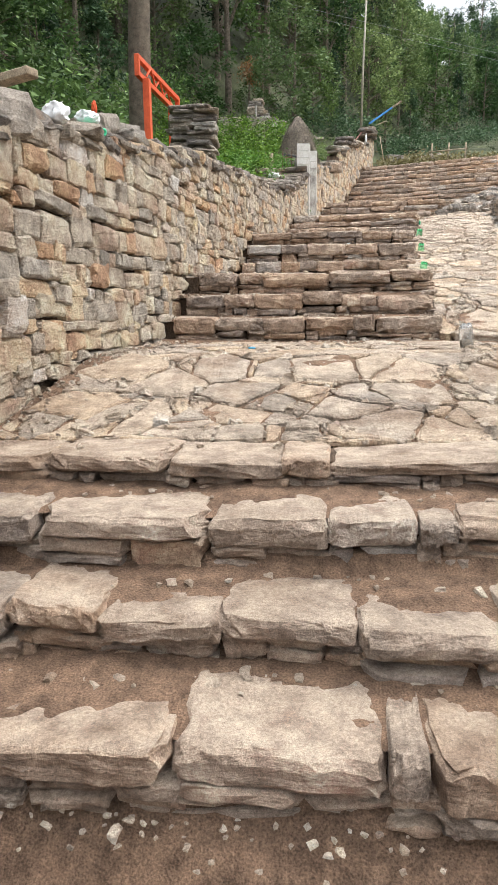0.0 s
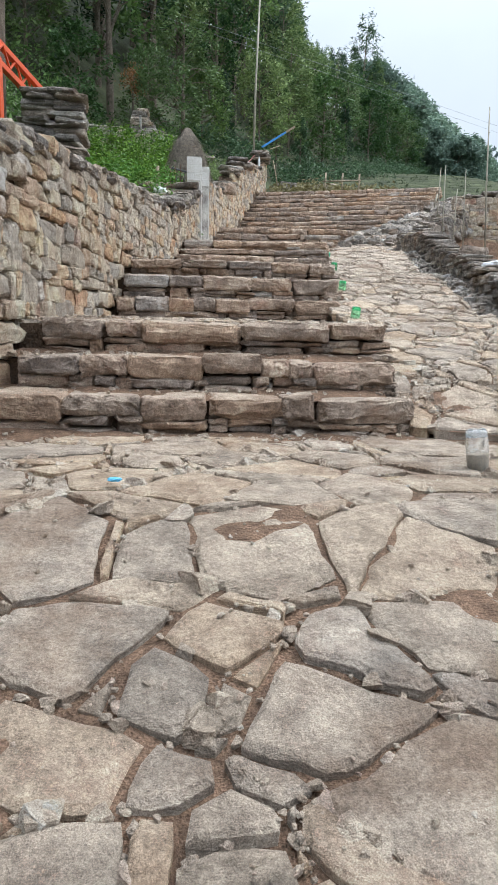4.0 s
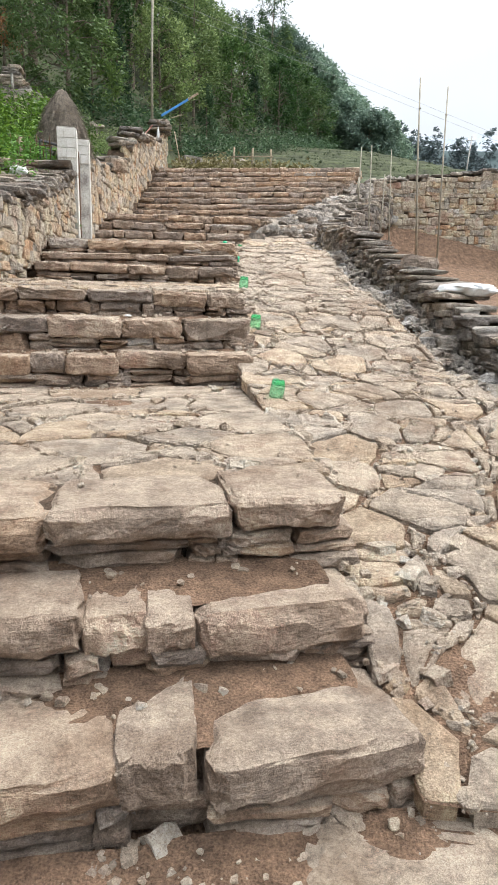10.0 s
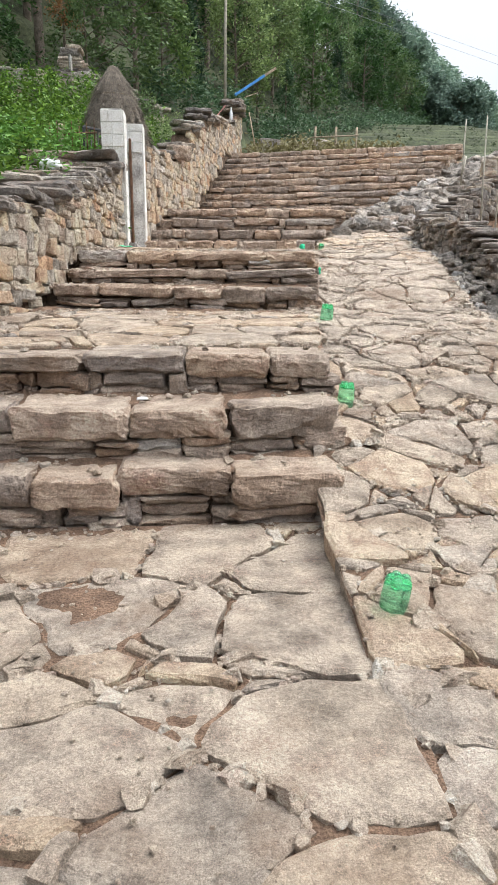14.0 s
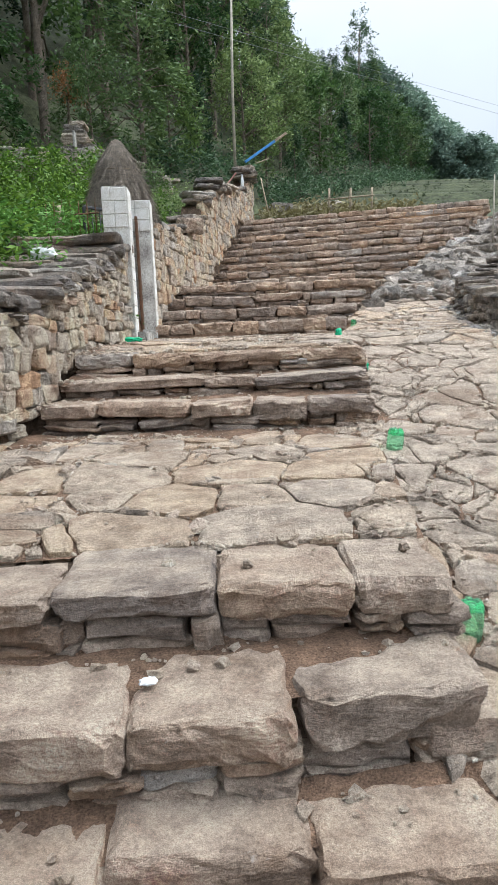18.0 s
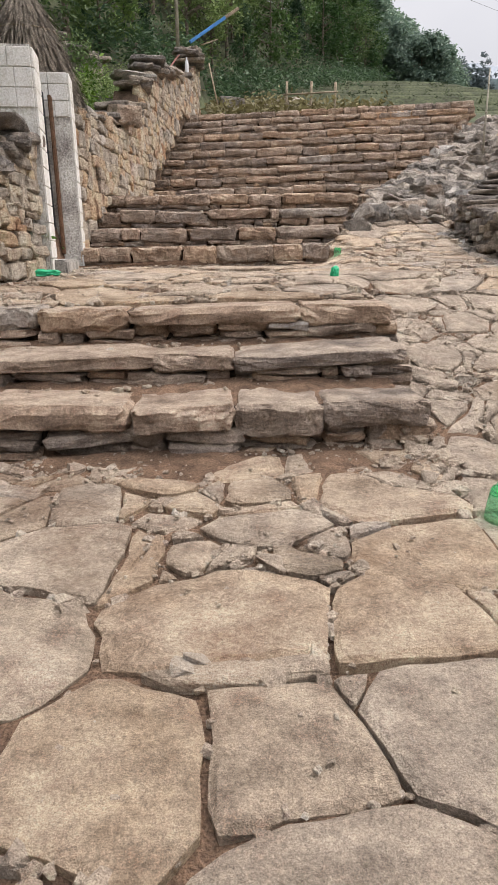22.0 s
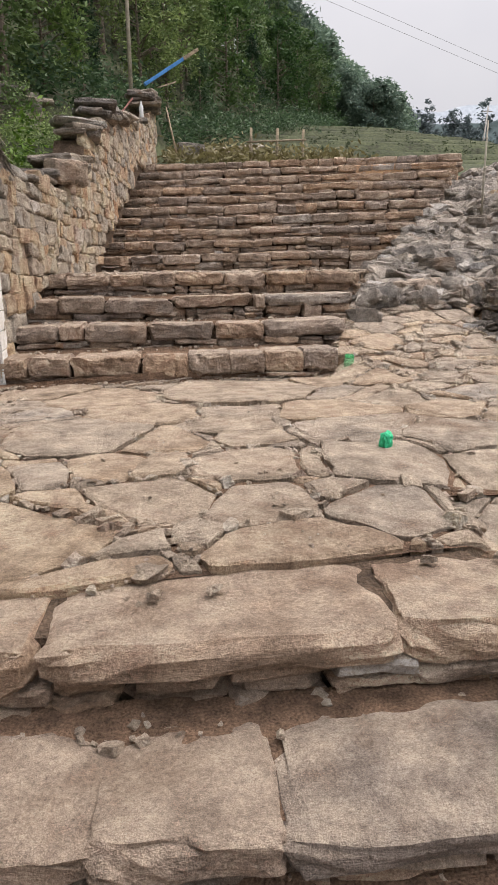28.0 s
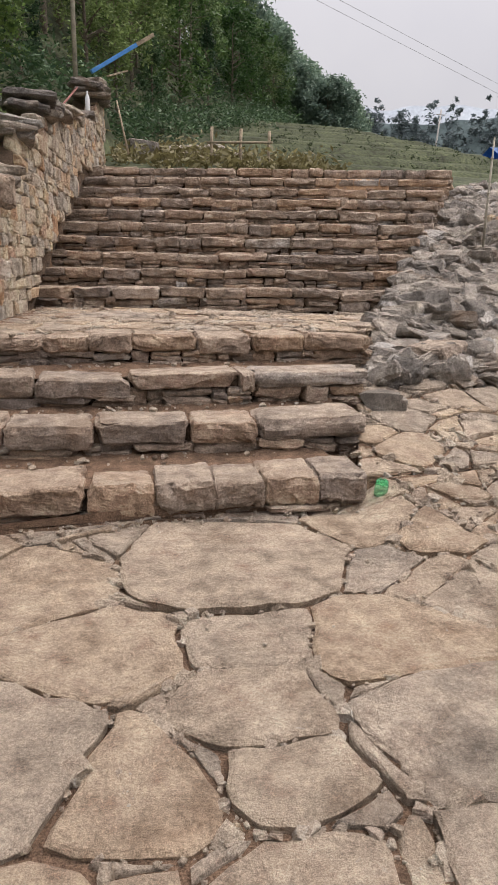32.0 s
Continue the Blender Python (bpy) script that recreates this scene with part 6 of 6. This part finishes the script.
def plant_forest():
    rng = np.random.default_rng(720)
    taken, used = [], set()
    spots = []
    # the wooded edge ahead, running away to the far right
    for y in np.arange(9, 120, 0.9):
        edge = -5.0 + 0.52 * (y - 5)
        for _ in range(3):
            spots.append((edge - 0.5 - rng.exponential(5.5) * (1 + y * 0.006), y + rng.uniform(-0.5, 0.5)))
    # the slope above the terrace
    for y in np.arange(-22, 12, 0.8):
        for _ in range(3):
            spots.append((-7.2 - rng.exponential(5.0) - (1.0 if y > 3 else 0), y + rng.uniform(-0.4, 0.4)))
    # thick growth close behind the terrace wall and the upper wall
    for _ in range(60):
        y = rng.uniform(8, 24)
        spots.append((-5.0 + 0.52 * (y - 5) - rng.uniform(0.0, 6.0), y))
    for _ in range(60):
        y = rng.uniform(60, 118)
        spots.append((-5.0 + 0.52 * (y - 5) + rng.normal(0, 2.0), y))
    for x, y in spots:
        far = math.hypot(x, y + 8)
        room = 1.5 + far * 0.012
        if any((x - a) ** 2 + (y - b) ** 2 < room * room for a, b in taken):
            continue
        taken.append((x, y))
        edge = -5.0 + 0.52 * (y - 5) if y > 9 else -7.2
        d = edge - x
        if d < 2.0:
            k = int(rng.choice([5, 4, 2, 5, 3]))
        elif d < 6:
            k = int(rng.choice([0, 2, 4, 1, 2, 0]))
        else:
            k = int(rng.choice([0, 1, 1, 2, 0]))
        s = rng.uniform(0.7, 1.2) * (0.55 if d < 2 and y < 30 else 0.85 if d < 5 else 1.05)
        # distant edge trees use the kind with haze in its leaf colour
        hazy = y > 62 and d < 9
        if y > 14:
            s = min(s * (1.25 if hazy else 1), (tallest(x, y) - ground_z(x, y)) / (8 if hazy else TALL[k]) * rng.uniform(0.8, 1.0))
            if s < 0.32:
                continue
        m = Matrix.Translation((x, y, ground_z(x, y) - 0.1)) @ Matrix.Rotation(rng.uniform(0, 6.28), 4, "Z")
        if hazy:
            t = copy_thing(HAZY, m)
        elif k in used:
            t = copy_thing(KINDS[k], m)
        else:
            t = KINDS[k]
            used.add(k)
            t.matrix_basis = m
        t.scale = (s * rng.uniform(0.85, 1.2), s * rng.uniform(0.85, 1.2), s)
        tagged(t, group="trees of the wooded slope")
    for k, t in enumerate(KINDS):
        if k not in used:
            t.matrix_basis = Matrix.Translation((-30, 20 + 5 * k, ground_z(-30, 20 + 5 * k)))
    return len(taken)


TREES = plant_forest()


def special_trees():
    rng = np.random.default_rng(730)
    # the tall dark tree that stands over the ridge line
    for x, y, k, s in ((14.5, 53.4, 1, (27 - ground_z(14.5, 53.4)) / 13.6),):
        t = copy_thing(KINDS[k], Matrix.Translation((x, y, ground_z(x, y) - 0.2)) @ Matrix.Rotation(rng.uniform(0, 6), 4, "Z"))
        t.scale = (s, s, s)
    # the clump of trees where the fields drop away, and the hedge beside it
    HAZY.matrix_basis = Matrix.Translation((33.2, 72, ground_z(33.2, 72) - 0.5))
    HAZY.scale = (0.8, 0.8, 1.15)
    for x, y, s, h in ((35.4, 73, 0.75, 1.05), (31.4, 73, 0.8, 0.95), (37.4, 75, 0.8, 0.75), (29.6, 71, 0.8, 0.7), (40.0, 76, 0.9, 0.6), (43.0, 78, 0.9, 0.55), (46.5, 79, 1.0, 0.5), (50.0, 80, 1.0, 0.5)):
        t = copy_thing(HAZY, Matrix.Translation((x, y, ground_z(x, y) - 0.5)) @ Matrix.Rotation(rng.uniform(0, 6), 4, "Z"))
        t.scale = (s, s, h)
    # old trunk beside the red frame
    old = tagged(new("tree"), "old tree with thick grey-brown trunk beside the red frame", "tree")
    z = ground_z(-4.75, -3.9)
    tube("trunk", [(-4.5, -3.9, z - 0.3), (-4.46, -3.9, z + 0.4), (-4.38, -3.9, 3.2), (-4.3, -3.9, 5.5), (-4.1, -3.8, 9)], [0.3, 0.235, 0.22, 0.2, 0.14], BARK, old, 14)
    c = [(-4.4 + rng.normal(0, 1.3), -3.9 + rng.normal(0, 1.3), rng.uniform(7.5, 10.5), 0.6) for _ in range(40)]
    leaf_cloud("crown", rng, c, 50, 0.12, 0.6, LEAF_MID, old)
    # dead conifer, rust brown
    dead = tagged(new("dead_tree"), "small dead conifer with rust-brown hanging needles", "tree")
    z = ground_z(-3.42, 8.6)
    tube("trunk", [(-3.42, 8.6, z - 0.1), (-3.4, 8.6, 5.5), (-3.35, 8.6, 6.8)], [0.05, 0.04, 0.015], BARK, dead, 6)
    c = [(-3.38 + rng.normal(0, 0.16), 8.6 + rng.normal(0, 0.16), rng.uniform(5.9, 6.75), 0.12) for _ in range(30)]
    leaf_cloud("needles", rng, c, 34, 0.035, 0.9, DRY_LEAF, dead, 0.8)


special_trees()


def ground_plants():
    rng = np.random.default_rng(740)

    def bed(name, label, spots, per, leaf, material, droop=0.0, size=0.2):
        c = [(x, y, ground_z(x, y) + h, size * rng.uniform(0.6, 1.3)) for x, y, h in spots]
        tagged(leaf_cloud(name, rng, c, per, leaf, 0.6, material, None, droop), label, "plants", kind="stuff")

    garden = [(left_x(y) - 0.9 - rng.uniform(0, 1) ** 1.3 * 3.6, y, 0.02 + 0.6 * rng.random() ** 2) for y in rng.uniform(-5.2, 5.5, 460)]
    bed("garden_plants", "bright green leafy plants growing behind the wall", garden, 60, 0.048, LEAF_BRIGHT, size=0.19)
    dense = [(-2.6 + rng.normal(0, 0.55), -0.6 + rng.normal(0, 0.9), rng.uniform(0.1, 0.5)) for _ in range(130)]
    bed("bush", "dense dark green bush in the garden", dense, 110, 0.035, leaf_material("leaf_garden", (0.06, 0.14, 0.02), (0.13, 0.26, 0.05)), size=0.2)
    slope = [(left_x(y) - 0.75 - abs(rng.normal(0, 0.9)), y, rng.uniform(0.0, 0.25)) for y in rng.uniform(1.5, 11, 260)]
    hang = [(x, 6.4 + 0.25 * (x + 5) - abs(rng.normal(0, 0.25)), rng.uniform(0.0, 1.1)) for x in rng.uniform(-6.5, -1.0, 170)]
    bed("creepers", "creepers hanging over the old terrace wall", hang[:110], 60, 0.035, LEAF_PALE, 0.5, 0.22)
    upper = [(rng.uniform(-6, -1.9), rng.uniform(2.5, 6.3), rng.uniform(0.0, 1.15)) for _ in range(360)]
    bed("garden_plants", "tall bright green plants on the bank under the terrace wall", upper, 70, 0.05, LEAF_BRIGHT, size=0.24)
    bed("creepers", "green creepers on the bank behind the upper wall", slope, 70, 0.028, LEAF_PALE, size=0.2)
    low = [(-3.6 - rng.exponential(2.0), y, rng.uniform(0, 0.5)) for y in rng.uniform(-22, -4, 330)]
    bed("undergrowth", "tangled green undergrowth on the terrace above the wall", low, 40, 0.07, LEAF_MID, size=0.3)
    edge = []
    for y in rng.uniform(11.5, 60, 520):
        e = -5.0 + 0.52 * (y - 5)
        edge.append((e + rng.normal(0, 0.9) + 0.3, y, rng.uniform(0, 1.0)))
    bed("undergrowth", "shrubs along the foot of the wood", edge, 46, 0.08, LEAF_DARK, size=0.42)
    dry = [(rng.uniform(1.8, 7), rng.uniform(11.5, 16), rng.uniform(0, 0.2)) for _ in range(160)]
    bed("dry_grass", "dry brownish grass on the bank above the steps", dry, 40, 0.09, leaf_material("straw_grass", (0.14, 0.11, 0.05), (0.26, 0.22, 0.11)), -0.6, 0.25)
    field = [(rng.uniform(4, 34), rng.uniform(17, 62), rng.uniform(0, 0.1)) for _ in range(1500)]
    field = [(x, y, h) for x, y, h in field if x > -5 + 0.52 * (y - 5) + 0.5]
    bed("terrace_grass", "short grass and crops on the terraced fields", field, 26, 0.05, leaf_material("field_grass", (0.035, 0.05, 0.022), (0.075, 0.095, 0.04)), -0.5, 0.16)
    tall = [(-5.6 - rng.exponential(1.5), y, rng.uniform(0, 1.8)) for y in rng.uniform(-22, 9, 420)]
    bed("thicket", "leafy thicket on the slope above the terrace", tall, 44, 0.08, LEAF_MID, size=0.4)


ground_plants()
# a rocky bank above the head of the steps
rng = np.random.default_rng(745)
for x, y, s in ((3.4, 14.5, 0.9), (4.3, 15.2, 1.3), (5.0, 15.6, 1.0), (2.6, 14.0, 0.7), (5.9, 15.2, 0.7)):
    rock = tagged(new("boulder"), "weathered grey rock in the bank above the steps", "boulder", "rocks in the bank")
    put_stone("rock", BOULDER_PARTS, rng, rock, (x, y, ground_z(x, y) + s * 0.2), (s * 1.3, s, s * 0.7), rng.uniform(0, 3), 8)


# ---- distance ----
def ridge(a, top, seed):
    fade = 1.15 - 0.28 * a
    return top * (0.86 * fade + 0.16 * noise.noise(Vector((a * 3.0, seed, 0))) + 0.03 * noise.noise(Vector((a * 22, seed, 0))))


def far_ridges():
    # no air between: haze and mist are painted into both base colours
    FAR_HAZED = plain_material("hazed_wooded_ridge", (0.13, 0.17, 0.17), 0.95, 0.3, 0.06, 0.5)
    MIST_TINT = plain_material("mist_tinted_mountain", (0.46, 0.50, 0.54), 0.95, 0.15, 0.02, 0.2)
    for name, label, mat, dist, top, seed in (("backdrop", "wooded ridge across the valley, distance haze painted into its blue-green", FAR_HAZED, 190, 54, 3), ("backdrop", "mountain beyond the valley, mist painted into its pale colour", MIST_TINT, 900, 262, 8)):
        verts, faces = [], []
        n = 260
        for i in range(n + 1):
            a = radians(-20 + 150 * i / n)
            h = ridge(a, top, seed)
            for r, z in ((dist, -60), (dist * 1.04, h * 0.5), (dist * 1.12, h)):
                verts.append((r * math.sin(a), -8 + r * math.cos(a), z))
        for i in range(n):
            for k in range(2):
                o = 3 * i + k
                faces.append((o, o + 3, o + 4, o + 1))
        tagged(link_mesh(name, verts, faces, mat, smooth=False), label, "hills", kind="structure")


far_ridges()
rng = np.random.default_rng(750)
far_wood = []
for n in range(900):
    a = radians(10 + 60 * rng.random())
    r = 190 * rng.uniform(1.0, 1.12)
    h = ridge(a, 54, 3) * (0.5 + 0.5 * (r / 190 - 1.04) / 0.08)
    tall, wide = rng.uniform(4, 9), rng.uniform(1.2, 2.4)
    for k in range(7):
        t = rng.random()
        far_wood.append((r * math.sin(a) + rng.normal(0, wide * (1.1 - t) * 0.7), -8 + r * math.cos(a) + rng.normal(0, 1), h - 1 + tall * t, wide * 0.55 * (1.15 - 0.7 * t)))
tagged(leaf_cloud("far_wood", rng, far_wood, 22, 0.5, 0.6, LEAF_FAR_HAZED, None), "trees covering the far ridge, haze painted into their blue-green leaves", "trees", kind="stuff")

house = tagged(new("house"), "low house with a blue metal roof far down the slope", "house")
beam("wall", (48.0, 63.0, 12.4), (54.5, 63.0, 12.4), 4, 2.6, CEMENT, house)
for a, b in ((60.6, 63.0), (65.4, 63.0)):
    bm = bmesh.new()
    vs = [bm.verts.new(p) for p in ((47.6, a, 13.6), (55.0, a, 13.6), (55.0, b, 15.0), (47.6, b, 15.0))]
    bm.faces.new(vs)
    bmesh.ops.solidify(bm, geom=bm.faces[:], thickness=0.08)
    part("roof", bm, BLUE_ROOF, house, "blue corrugated sheet")
beam("window", (49.5, 60.96, 12.5), (50.6, 60.96, 12.5), 0.1, 1.0, IRON, house)

pole = tagged(new("power_pole"), "leaning grey power pole in the distance", "power pole")
tube("shaft", [(38.6, 60, 9), (39.4, 60, 17.5)], [0.1, 0.075], CEMENT, pole, 8)
beam("crossarm", (38.8, 60, 17.0), (39.9, 60, 17.0), 0.08, 0.08, CEMENT, pole)
CABLE_GREY = plain_material("weathered_cable", (0.30, 0.31, 0.33), 0.7, 0.2, 5, 0.1)
for off in (0.0, 0.28):
    cable = tagged(new("power_cable"), "thin power cable crossing the sky", "cable", "power cables")
    pts = [Vector((-14, 7.7, 11.4 - off)).lerp(Vector((74, 36.6, 0.0 - off)), t) - Vector((0, 0, 4 * t * (1 - t) * 0.25)) for t in np.linspace(0, 1, 24)]
    tube("wire", pts, [0.005] * 24, CABLE_GREY, cable, 4)
